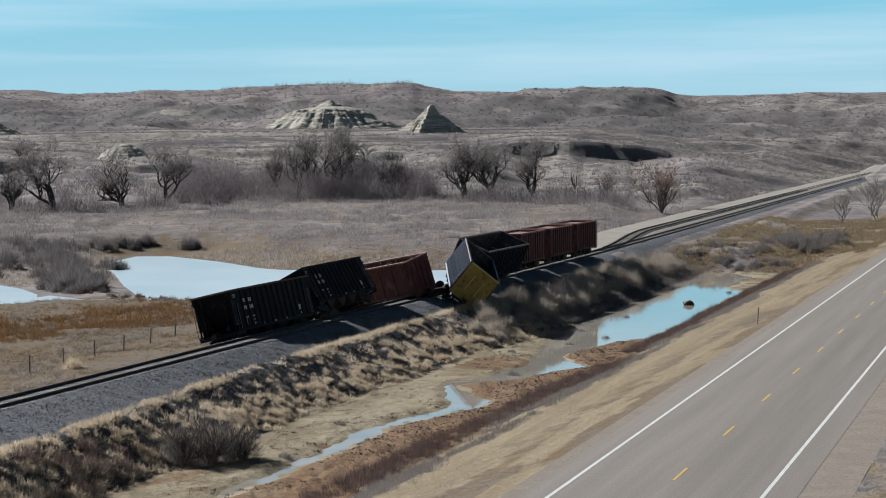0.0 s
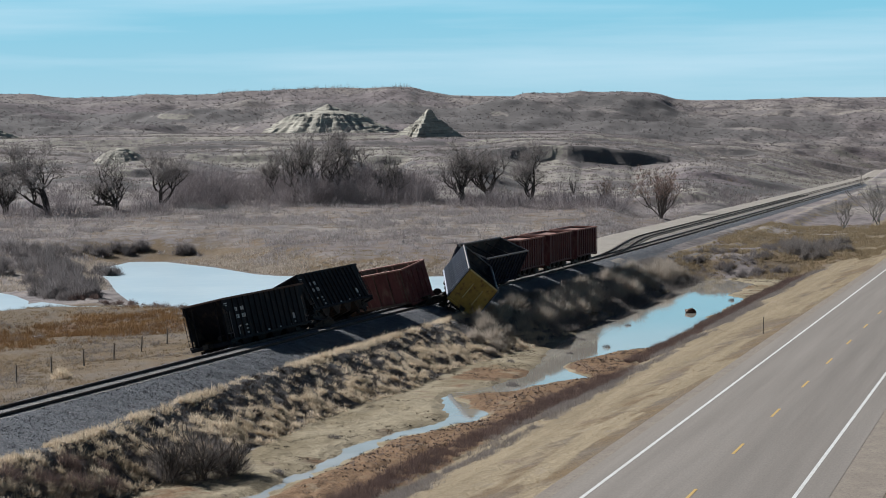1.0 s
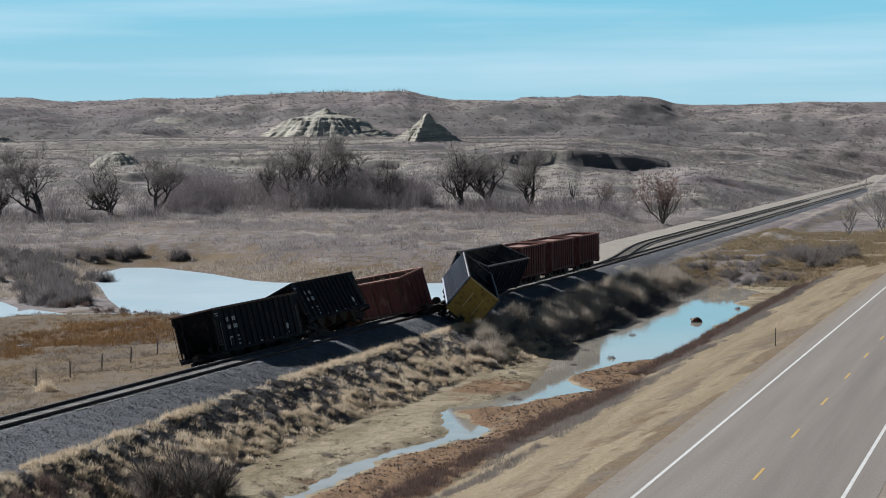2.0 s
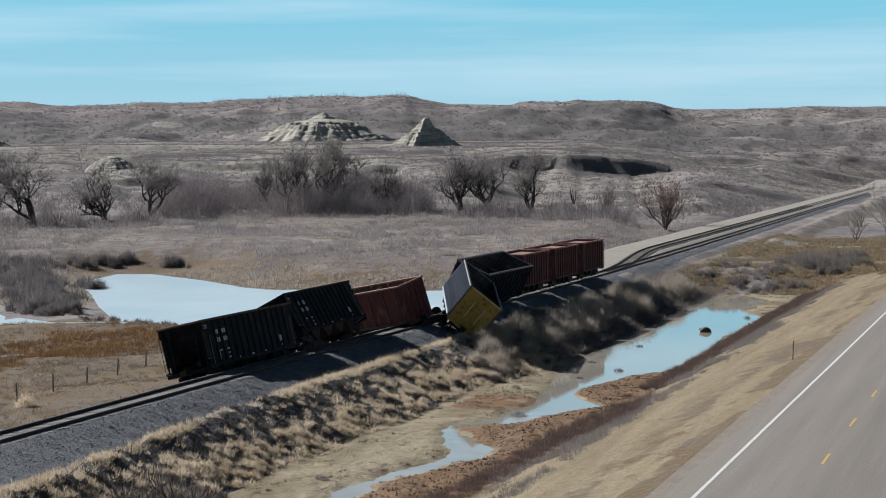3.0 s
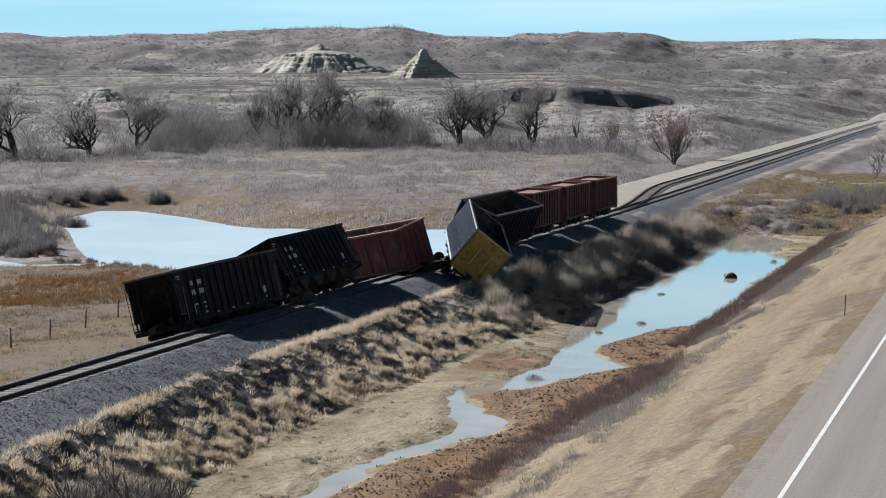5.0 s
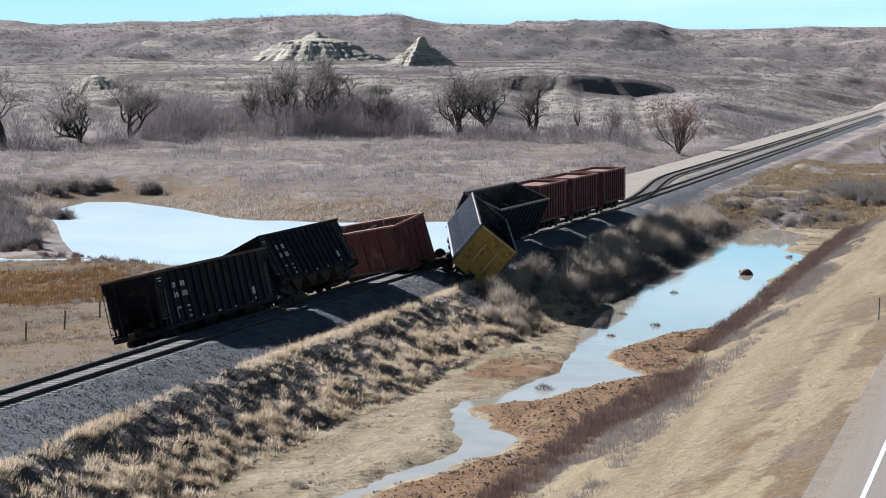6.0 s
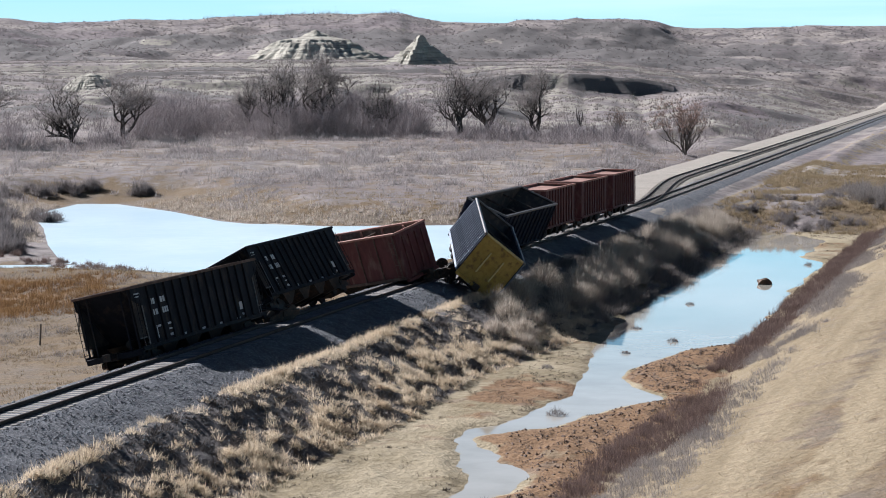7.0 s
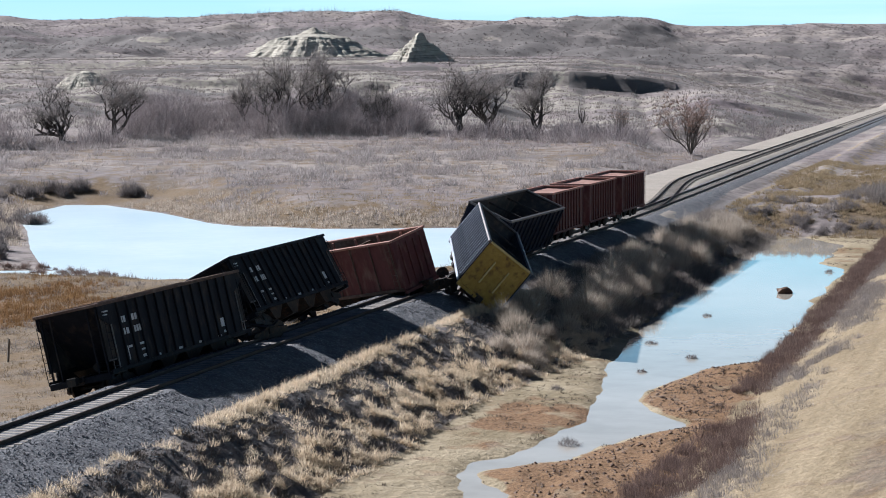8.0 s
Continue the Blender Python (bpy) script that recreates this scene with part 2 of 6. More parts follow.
MAT_BARK = mottled("grey_bark", (0.045, 0.040, 0.038), (0.078, 0.070, 0.064), None, (0.8, 5), 0.95, 0, 0.4, 0.03)
MAT_THICKET = mottled("purple_grey_twigs", (0.215, 0.188, 0.192), (0.345, 0.306, 0.306), None, (0.05, 1.5), 0.95, 0, 0.0, 0.01, random_tint=0.45, thin=0.25)
MAT_TWIG = mottled("grey_twigs", (0.25, 0.225, 0.215), (0.34, 0.31, 0.295), None, (0.05, 1.5), 0.95, 0, 0.0, 0.01, random_tint=0.35, thin=0.3)
MAT_REDTWIG = mottled("reddish_twigs", (0.30, 0.20, 0.16), (0.36, 0.25, 0.205), None, (0.1, 1.5), 0.95, 0, 0.0, 0.01, random_tint=0.3)
MAT_PALEBARK = mottled("pale_bark", (0.30, 0.275, 0.25), (0.40, 0.37, 0.33), None, (0.8, 5), 0.95, 0, 0.2, 0.02)
MAT_STRAW = mottled("dry_straw_grass", (0.60, 0.49, 0.35), (0.80, 0.685, 0.53), None, (0.3, 2), 0.9, 0, 0.0, 0.01, random_tint=0.3, thin=0.45)
MAT_VERGE = mottled("verge_dry_grass", (0.27, 0.208, 0.128), (0.345, 0.275, 0.18), None, (0.3, 2), 0.9, 0, 0.0, 0.01, random_tint=0.12, thin=0.4)
MAT_PALESAGE = mottled("pale_sagebrush", (0.26, 0.235, 0.225), (0.37, 0.335, 0.315), None, (0.05, 1.5), 0.95, 0, 0.0, 0.01, random_tint=0.3, thin=0.3)
MAT_LILAC = mottled("lilac_grey_sagebrush", (0.34, 0.305, 0.30), (0.47, 0.43, 0.415), None, (0.05, 1.5), 0.95, 0, 0.0, 0.01, random_tint=0.3, thin=0.3)
MAT_SAGE = mottled("grey_sagebrush", (0.22, 0.195, 0.18), (0.30, 0.27, 0.25), None, (0.05, 1.5), 0.95, 0, 0.0, 0.01, random_tint=0.35, thin=0.3)
MAT_DARKBRUSH = mottled("dark_dead_brush", (0.095, 0.080, 0.070), (0.15, 0.128, 0.113), None, (0.3, 2), 0.95, 0, 0.0, 0.01, random_tint=0.3)
MAT_DARKTWIG = mottled("dark_grey_twigs", (0.21, 0.185, 0.17), (0.28, 0.25, 0.235), None, (0.3, 2), 0.95, 0, 0.0, 0.01, random_tint=0.4, thin=0.3)
MAT_DUSKTWIG = mottled("brown_grey_twigs", (0.170, 0.153, 0.150), (0.245, 0.222, 0.218), None, (0.06, 1.5), 0.95, 0, 0.0, 0.01, random_tint=0.35, thin=0.35)
MAT_REED = mottled("rust_gold_reeds", (0.17, 0.095, 0.042), (0.28, 0.17, 0.08), None, (0.12, 1.5), 0.95, 0, 0.0, 0.01, random_tint=0.35, thin=0.35)
MAT_FIELD = mottled("mixed_dry_tufts", (0.17, 0.122, 0.072), (0.29, 0.22, 0.135), None, (0.12, 1.5), 0.95, 0, 0.0, 0.01, random_tint=0.35, thin=0.4)
MAT_BLEACHED = mottled("bleached_twigs", (0.42, 0.365, 0.305), (0.55, 0.48, 0.41), None, (0.2, 1.5), 0.95, 0, 0.0, 0.01, random_tint=0.35, thin=0.4)
MAT_RUSTWEED = mottled("rust_brown_weed", (0.145, 0.100, 0.088), (0.215, 0.158, 0.140), None, (0.3, 2), 0.95, 0, 0.0, 0.01, random_tint=0.35, thin=0.3)
MAT_WOOD = mottled("weathered_post", (0.18, 0.155, 0.13), (0.26, 0.23, 0.20), None, (2, 9), 0.95, 0, 0.3, 0.01)
MAT_MUDSTONE = mottled("wet_brown_rock", (0.085, 0.05, 0.034), (0.16, 0.098, 0.064), None, (2, 7), 0.7, 0, 0.5, 0.03)


def banded_build(n, l, bsdf):
    v = place(n, l, (0.06, 0.06, 0.55))
    band = noise_fac(n, l, v, 1.0, 4, 0.38, 0.6)
    fine = noise_fac(n, l, place(n, l, (0.35, 0.35, 1.2)), 1.0, 6, 0.3, 0.7)
    col = mix(n, l, band, (0.31, 0.29, 0.245), (0.44, 0.415, 0.345))
    col = mix(n, l, noise_fac(n, l, place(n, l, (0.05, 0.05, 1.6)), 1.0, 3, 0.58, 0.66), col, (0.15, 0.13, 0.118))
    col = mix(n, l, 0.5, col, mix(n, l, fine, (0.5, 0.5, 0.5), (1.1, 1.1, 1.1)), "MULTIPLY")
    l.new(col, bsdf.inputs["Base Color"])
    bump(n, l, bsdf, fine, 0.6, 0.4)


MAT_BANDED = material("banded_clay", banded_build, 0.95)


def ice_build(n, l, bsdf):
    v = place(n, l)
    big = noise_fac(n, l, v, 0.06, 5, 0.35, 0.65)
    fine = noise_fac(n, l, v, 0.7, 6, 0.35, 0.7)
    col = mix(n, l, big, (0.42, 0.535, 0.59), (0.52, 0.615, 0.65))
    col = mix(n, l, mix(n, l, fine, (0, 0, 0), (0.35, 0.35, 0.35)), col, (0.37, 0.50, 0.58))
    l.new(col, bsdf.inputs["Base Color"])
    bump(n, l, bsdf, fine, 0.08, 0.02)


def water_build(n, l, bsdf):
    v = place(n, l)
    fine = noise_fac(n, l, v, 0.35, 5, 0.35, 0.65)
    l.new(mix(n, l, fine, (0.29, 0.268, 0.225), (0.35, 0.328, 0.285)), bsdf.inputs["Base Color"])
    ripple = noise_fac(n, l, v, 3.0, 3, 0.3, 0.7)
    bump(n, l, bsdf, ripple, 0.02, 0.01)
    bsdf.inputs["Specular IOR Level"].default_value = 0.5
    bsdf.inputs["IOR"].default_value = 1.33


MAT_ICE = material("frozen_pond_ice", ice_build, 0.35)
MAT_WATER = material("murky_ditch_water", water_build, 0.03)

# ---- mesh helpers ----
def part(name, bm, mat, parent=None, label=""):
    me = bpy.data.meshes.new(name)
    bm.to_mesh(me)
    bm.free()
    me.materials.append(mat)
    ob = new(name, me)
    if parent:
        ob.parent = parent
    return tagged(ob, label)


def again(ob, parent, m=None):
    """A further piece on the same mesh."""
    o = new(ob.name.split(".")[0], ob.data)
    o.parent = parent
    if m is not None:
        o.matrix_local = m
    if "label" in ob:
        o["label"] = ob["label"]
    return o


def from_arrays(name, verts, faces, mat, parent=None, smooth=False):
    me = bpy.data.meshes.new(name)
    verts, faces = np.asarray(verts, np.float32), np.asarray(faces, np.int32)
    k = faces.shape[1]
    me.vertices.add(len(verts))
    me.vertices.foreach_set("co", verts.ravel())
    me.loops.add(faces.size)
    me.loops.foreach_set("vertex_index", faces.ravel())
    me.polygons.add(len(faces))
    me.polygons.foreach_set("loop_start", np.arange(0, faces.size, k, dtype=np.int32))
    me.polygons.foreach_set("use_smooth", np.full(len(faces), smooth))
    me.update(calc_edges=True)
    me.materials.append(mat)
    ob = new(name, me)
    if parent:
        ob.parent = parent
    return ob


def add_box(bm, x0, x1, y0, y1, z0, z1, m=None):
    vs = [bm.verts.new((x, y, z)) for x in (x0, x1) for y in (y0, y1) for z in (z0, z1)]
    for f in ((0, 1, 3, 2), (4, 6, 7, 5), (0, 4, 5, 1), (2, 3, 7, 6), (0, 2, 6, 4), (1, 5, 7, 3)):
        bm.faces.new([vs[i] for i in f])
    if m:
        bmesh.ops.transform(bm, matrix=m, verts=vs)
    return vs


def box(*a, bevel=0.0, m=None):
    bm = bmesh.new()
    add_box(bm, *a, m=m)
    if bevel:
        bmesh.ops.bevel(bm, geom=list(bm.edges), offset=bevel, segments=1, affect="EDGES")
    return bm


def add_prism(bm, outline, x0, x1, axis="x"):
    """A closed outline in the plane across the axis, pulled from x0 to x1."""
    def at(p, s):
        return (s, p[0], p[1]) if axis == "x" else (p[0], s, p[1])
    a = [bm.verts.new(at(p, x0)) for p in outline]
    b = [bm.verts.new(at(p, x1)) for p in outline]
    bm.faces.new(a)
    bm.faces.new(b[::-1])
    k = len(a)
    for i in range(k):
        bm.faces.new((a[i], b[i], b[(i + 1) % k], a[(i + 1) % k]))
    return a + b


def prism(outline, x0, x1, axis="x"):
    bm = bmesh.new()
    add_prism(bm, outline, x0, x1, axis)
    bmesh.ops.recalc_face_normals(bm, faces=list(bm.faces))
    return bm


def add_tube(bm, pts, radii, sides=6):
    rings = []
    for i, p in enumerate(pts):
        p = Vector(p)
        d = (Vector(pts[min(i + 1, len(pts) - 1)]) - Vector(pts[max(i - 1, 0)])).normalized()
        u = d.orthogonal().normalized()
        w = d.cross(u)
        rings.append([bm.verts.new(p + radii[i] * (math.cos(2 * math.pi * k / sides) * u + math.sin(2 * math.pi * k / sides) * w)) for k in range(sides)])
    for a, b in zip(rings, rings[1:]):
        for k in range(sides):
            bm.faces.new((a[k], a[(k + 1) % sides], b[(k + 1) % sides], b[k]))
    bm.faces.new(rings[0][::-1])
    bm.faces.new(rings[-1])


def tube(pts, radii, sides=6):
    bm = bmesh.new()
    add_tube(bm, pts, radii if hasattr(radii, "__len__") else [radii] * len(pts), sides)
    return bm


# ---- ground shape ----
def hash2(ix, iy, seed):
    h = (ix.astype(np.int64) * 374761393 + iy.astype(np.int64) * 668265263 + seed * 1442695041) & 0x7FFFFFFF
    h = ((h ^ (h >> 13)) * 1274126177) & 0x7FFFFFFF
    return ((h ^ (h >> 16)) & 0xFFFF) / 65535.0


def value_noise(x, y, seed=0):
    ix, iy = np.floor(x), np.floor(y)
    fx, fy = x - ix, y - iy
    fx, fy = fx * fx * (3 - 2 * fx), fy * fy * (3 - 2 * fy)
    a, b = hash2(ix, iy, seed), hash2(ix + 1, iy, seed)
    c, d = hash2(ix, iy + 1, seed), hash2(ix + 1, iy + 1, seed)
    return (a + (b - a) * fx) * (1 - fy) + (c + (d - c) * fx) * fy


def fbm(x, y, octaves=4, seed=0):
    total, amp, norm = 0.0, 1.0, 0.0
    for k in range(octaves):
        total = total + amp * value_noise(x * 2**k, y * 2**k, seed + k)
        norm, amp = norm + amp, amp * 0.5
    return total / norm


def ridged(x, y, octaves=4, seed=0):
    total, amp, norm = 0.0, 1.0, 0.0
    for k in range(octaves):
        total = total + amp * (1 - np.abs(2 * value_noise(x * 2**k, y * 2**k, seed + k) - 1))
        norm, amp = norm + amp, amp * 0.55
    return total / norm


def ease(v, a, b):
    t = np.clip((v - a) / (b - a), 0, 1)
    return t * t * (3 - 2 * t)


RAIL_Z, TRACK_X = -0.73, -39.47
WATER_Z, ICE_Z = -4.0, -5.4
ORIGIN = (13.6, -77.7)


def track_x(y):
    """The main track's centre line, which bends off gently beyond the train."""
    y = np.asarray(y, float)
    return TRACK_X - 0.5 * 0.02 * (np.sqrt((y - 175) ** 2 + 900) + (y - 175))


CREST = ((3, 43), (5.65, 43.8), (6.4, 44.2), (6.8, 43.4), (8.3, 42.8), (9.25, 43), (9.8, 44.1), (10.2, 47.6), (10.5, 48.8), (11.3, 49.2), (12.8, 48.2), (14.3, 47.1), (15.8, 48.6),
         (16.4, 51.3), (16.7, 54), (17.3, 54.6), (18, 53.7), (18.8, 54.2), (20.3, 53), (21.5, 51.8), (22, 50.3), (23.7, 49.5), (25.7, 48.3), (26.2, 49.2), (26.8, 51.2), (30, 52))
POND = ((-125.8, 219.8), (-129.9, 242), (-124.7, 243), (-110.5, 229), (-97.6, 213), (-92.5, 209), (-88.7, 209), (-82, 207), (-67, 212), (-56, 196), (-54, 170), (-62, 150), (-75, 146.5), (-80.7, 150), (-84, 148.6),
        (-91, 156), (-101.7, 175), (-113, 197))
# the ditch water's two edges, as (y, x)
WEST_SHORE = ((5, -24.6), (30, -24.4), (37, -25.0), (44, -24.5), (50, -23.4), (53, -23.7), (56, -24.8), (61, -26.3), (64, -26.4), (65.5, -25.2), (71, -24.6), (76, -24.2), (80, -24.7), (83, -25.5),
              (86, -25.3), (93.5, -26.5), (101, -27.2), (109, -27.8), (118, -28.6), (144, -29.3), (175, -29.3), (184, -29.4), (188, -26.5))
EAST_SHORE = ((5, -23.8), (31, -23.4), (39, -23.4), (42, -23.2), (45, -22.0), (50, -21.1), (53.5, -21.0), (56.7, -23.1), (61.5, -25.6), (62.5, -25.4), (65.5, -22.9), (71, -21.5), (75, -19.7), (76.2, -19.7), (78, -21.3),
              (82, -23.0), (86, -23.0), (93.5, -21.7), (96, -20.2), (98, -18.8), (111, -18.8), (131, -19.5), (153, -19.3), (160, -22.0), (179, -21.8), (188, -26.2))
FOOT = ((10, -29.6), (35, -29.4), (49, -30.4), (62, -29.7), (80, -30.0), (90, -29.0), (98, -28.2), (112, -28.9), (150, -29.6), (200, -30.4))
BERM = ((10, -33.4), (24, -33.9), (33, -34.4), (48, -35.3), (200, -35.5))


def table(y, rows):
    return np.interp(y, [k[0] for k in rows], [k[1] for k in rows])


def in_water(x, y):
    """Metres inside (positive) or outside the edges of the ditch water."""
    return np.minimum(x - table(y, WEST_SHORE), table(y, EAST_SHORE) - x)


SLOUGH = ((-118, 173), (-112, 167), (-105.4, 158), (-100.2, 147), (-100.8, 140), (-112, 136), (-130, 139), (-150, 160), (-140, 178))
RIVULET = ((-103, 151), (-96, 146.6), (-90, 148.8), (-84, 149.8), (-84, 153), (-91, 152.8), (-96, 151.4), (-103, 157))
PUDDLE = ((-82.6, 112.6), (-81.2, 112.0), (-80.2, 113.0), (-80.6, 115.0), (-81.8, 115.6), (-82.8, 114.4))


def pond_distance(x, y):
    return np.minimum(np.minimum(shore_distance(x, y, POND), shore_distance(x, y, SLOUGH)), np.minimum(shore_distance(x, y, RIVULET), shore_distance(x, y, PUDDLE)))


def shore_distance(x, y, shore):
    """Metres outside (positive) or inside (negative) the frozen pond."""
    best = np.full(np.shape(x), 1e9)
    inside = np.zeros(np.shape(x), bool)
    for (ax, ay), (bx, by) in zip(shore, shore[1:] + shore[:1]):
        dx, dy = bx - ax, by - ay
        t = np.clip(((x - ax) * dx + (y - ay) * dy) / (dx * dx + dy * dy), 0, 1)
        best = np.minimum(best, np.hypot(x - ax - t * dx, y - ay - t * dy))
        cross = (ay > y) != (by > y)
        inside ^= cross & (x < ax + (y - ay) / np.where(dy == 0, 1e-9, dy) * dx)
    return np.where(inside, -best, best)


CUT_BANKS = ((9.2, 15.4, 850, 7.2, 3), (7.3, 9.75, 1160, 4.6, 25), (4.2, 7.0, 1180, 4.2, 27), (26.1, 31, 735, 5.5, 37), (25.2, 31, 655, 2.0, 39), (21.4, 25.3, 690, 3.4, 43), (16.7, 18.3, 770, 4.2, 47),
             (19, 23.2, 790, 2.4, 57), (12.6, 17.5, 640, 1.6, 61), (3.0, 10.4, 705, 2.6, 63), (8.0, 11.8, 528, 3.2, 65), (14, 19, 1000, 2.0, 71), (20, 27, 960, 2.2, 73), (4, 9, 900, 2.0, 75), (22, 28, 1090, 2.2, 79))


def polar(x, y):
    dx, dy = x - ORIGIN[0], y - ORIGIN[1]
    return np.hypot(dx, dy), np.degrees(np.arctan2(-dx, dy))


def ground(x, y):
    """Height of the land."""
    x, y = np.asarray(x, float), np.asarray(y, float)
    r, az = polar(x, y)
    tx = track_x(y)
    # valley floor, left of the track
    d = tx - x
    floor_left = np.interp(d, (0, 1.4, 3.2, 5.0, 9, 21, 40, 70), (-1.15, -1.15, -1.95, -2.5, -3.2, -4.15, -4.7, -4.7))
    rise = np.interp(r, (0, 230, 330, 450, 620, 800, 1100, 1350, 1600), (0, 0, 1.6, 5.0, 9.0, 14.5, 23.0, 28, 31))
    pd = pond_distance(x, y)
    left = floor_left + rise * (0.6 + 0.4 * ease(az, 8, 13)) * ease(d, 8, 26 + 0.12 * np.maximum(r - 520, 0))
    left = np.where(pd < 22, np.minimum(left, ICE_Z + 0.12 + 0.035 * np.maximum(pd, 0) + ease(pd, 1, 22) * (left - ICE_Z)), left)
    left = np.where(pd < 3, ICE_Z + 0.045 * pd + (left - ICE_Z - 0.135) * ease(pd, 0.6, 3), left)
    left = np.where(pd < 0, ICE_Z + np.maximum(0.09 * pd, -0.4), left)
    near = ease(r, 900, 500)
    left = left + (fbm(x * 0.08, y * 0.08, 4, 5) - 0.5) * 0.9 * near * ease(d, 8, 20) * ease(np.abs(pd), 1, 6)
    # ditch and road bank, right of the track
    wet = in_water(x, y) + (fbm(x * 0.55, y * 0.4, 3, 21) - 0.5) * 1.1
    shallow = ease(y, 64, 58)
    bottom = WATER_Z + 0.13 - 0.30 * ease(wet, -1.0, 1.0) - 0.25 * ease(wet, 0.8, 3) + (fbm(x * 0.5, y * 0.5, 3, 9) - 0.5) * 0.10 + shallow * (0.05 + (fbm(x * 1.3, y * 0.6, 3, 29) - 0.5) * 0.20)
    bottom = bottom + (ridged(x * 1.5, y * 0.8, 3, 35) - 0.45) * 0.34 * ease(-wet, 0.5, 1.8) * (x > table(y, EAST_SHORE)) * ease(y, 104, 96)
    bottom = bottom + (fbm(x * 0.9, y * 0.7, 3, 36) - 0.5) * 0.16 * ease(-wet, 0.8, 2.0) * (x < table(y, WEST_SHORE))
    foot = table(y, FOOT) + (fbm(y * 0.16, y * 0 + 3, 2, 4) - 0.5) * 1.2
    berm = table(y, BERM)
    bank = np.where(x < berm, np.maximum(-1.28 - 0.62 * np.clip((x - TRACK_X - 1.5) / (berm - TRACK_X - 1.5), 0, 1), -1.60 - 0.5 * (berm - x)), -1.60 + (WATER_Z + 0.16 + 1.60) * np.interp((x - berm) / (foot - berm), (0, 0.14, 0.8, 1), (0, 0.09, 0.82, 1)))
    bank = bank + ((fbm(x * 0.6, y * 0.6, 3, 31) - 0.5) * 0.5 + (fbm(x * 1.7, y * 1.5, 2, 33) - 0.5) * 0.42) * ease(x, berm - 0.3, berm + 0.8) * ease(x, foot + 0.6, foot - 0.9)
    slope = np.interp(x, (-17.4, -14, -9, -5.4, -4.9), (WATER_Z + 0.2, -2.45, -1.15, -0.2, -0.12))
    slope = slope + (fbm(x * 0.5, y * 0.08, 3, 41) - 0.5) * 0.2 * ease(x, -17, -15) * ease(x, -5.2, -7)
    right = np.where(x < foot, bank, np.where(x > -17.4, slope, bottom))
    rr = np.interp(x, (4.6, 6.3, 6.6, 9, 30, 200), (-0.07, -0.06, -0.014, -0.05, -0.1, 0.5))
    right = np.where(x > 4.6, rr + (fbm(x * 0.3, y * 0.3, 3, 15) - 0.5) * 0.08 * ease(x, 5.8, 8.0), right)
    fill = ease(y, 186, 204) * ease(x, -8, -18) * ease(x, tx + 5.0, tx + 9.5)
    right = right + fill * (2.2 + (fbm(x * 0.08, y * 0.08, 3, 61) - 0.5) * 1.5 - (right - WATER_Z) * 0.4)
    right = right + np.interp(r, (0, 700, 900, 1100, 1350, 1600), (0, 0, 5, 14, 25, 30))
    z = np.where(d > 0, left, right)
    z = np.where(np.abs(d) < 1.4, np.maximum(z, -1.15 + np.interp(r, (0, 900, 1200, 1500), (0, 0, 6, 14))), z)
    # terraces that the creek has cut into the plain
    plain = ease(r, 500, 620) * ease(r, 1400, 1200) * ease(d, 50, 140)
    wave = z + ((fbm(x * 0.009, y * 0.009, 4, 77) - 0.5) * 3 + (fbm(x * 0.05, y * 0.05, 3, 78) - 0.5) * 1.2) * plain
    step = 2.6
    part_up = wave / step - np.floor(wave / step)
    z = wave + plain * 0.45 * (step * (np.floor(wave / step) + ease(part_up, 0.72, 0.98)) - wave)
    # badlands
    crest = 12.5 + (table(az + 1.6 * (fbm(x * 0.007, y * 0.007, 3, 99) - 0.5) * ease(r, 1880, 1720), CREST) - 12.5) * 1900 / 1500 + 1.0 * (fbm(az * 1.6, az * 0, 3, 8) - 0.5)
    hill = ease(r, 1230, 1480) * ease(r, 1900, 1840)
    z = z + (crest - z) * ease(r, 1330, 1900) ** 1.3 * ease(r, 1100, 1500)
    z = z - (ridged(x * 0.0048, y * 0.0048, 4, 71) - 0.42) * 19 * hill - (ridged(x * 0.015, y * 0.008, 3, 74) - 0.5) * 8 * hill - (fbm(x * 0.03, y * 0.03, 3, 73) - 0.5) * 3.0 * hill
    part_up = z / 10 - np.floor(z / 10)
    z = z + hill * 0.12 * (10 * (np.floor(z / 10) + ease(part_up, 0.5, 0.95)) - z)
    z = np.where(r > 1900, np.minimum(z, crest - 0.02 * (r - 1900)), np.minimum(z, crest + 40 * ease(r, 1900, 1500)))
    # cut banks
    for a0, a1, rad, high, seed in CUT_BANKS:
        soft_end = min(1.8, 0.36 * (a1 - a0))
        inside = ease(az, a0, a0 + soft_end) * ease(az, a1, a1 - soft_end) * (0.82 + 0.3 * fbm(az * 2.2, az * 0 + seed, 2, seed)) * ease(d, 17, 27)
        edge = rad * (1 + 0.012 * (fbm(az * 0.6 + seed, az * 0, 2, seed) - 0.5)) + 0.6 * (fbm(az * 3 + seed, az * 0, 2, seed + 1) - 0.5)
        face = 0.8 * ease(r, edge - 3.2, edge + 0.6) + 0.2 * ease(r, edge - 14, edge - 2)
        z = z + high * inside * (0.25 * ease(r, edge + 260, edge + 40) - (1 - face)) * ease(r, edge - 20 - 60 * high, edge - 20 * high)
    return z


def ground_at(x, y):
    return float(ground(np.array([x]), np.array([y]))[0])


def grass_line(y):
    """Where the ballast ends and the grass of the railway bank begins."""
    return table(y, BERM) - 0.35


RUT = ((-62.2, 70), (-62.7, 81.9), (-64.5, 88.8), (-65.1, 98.4), (-68.3, 116.2), (-74, 134))


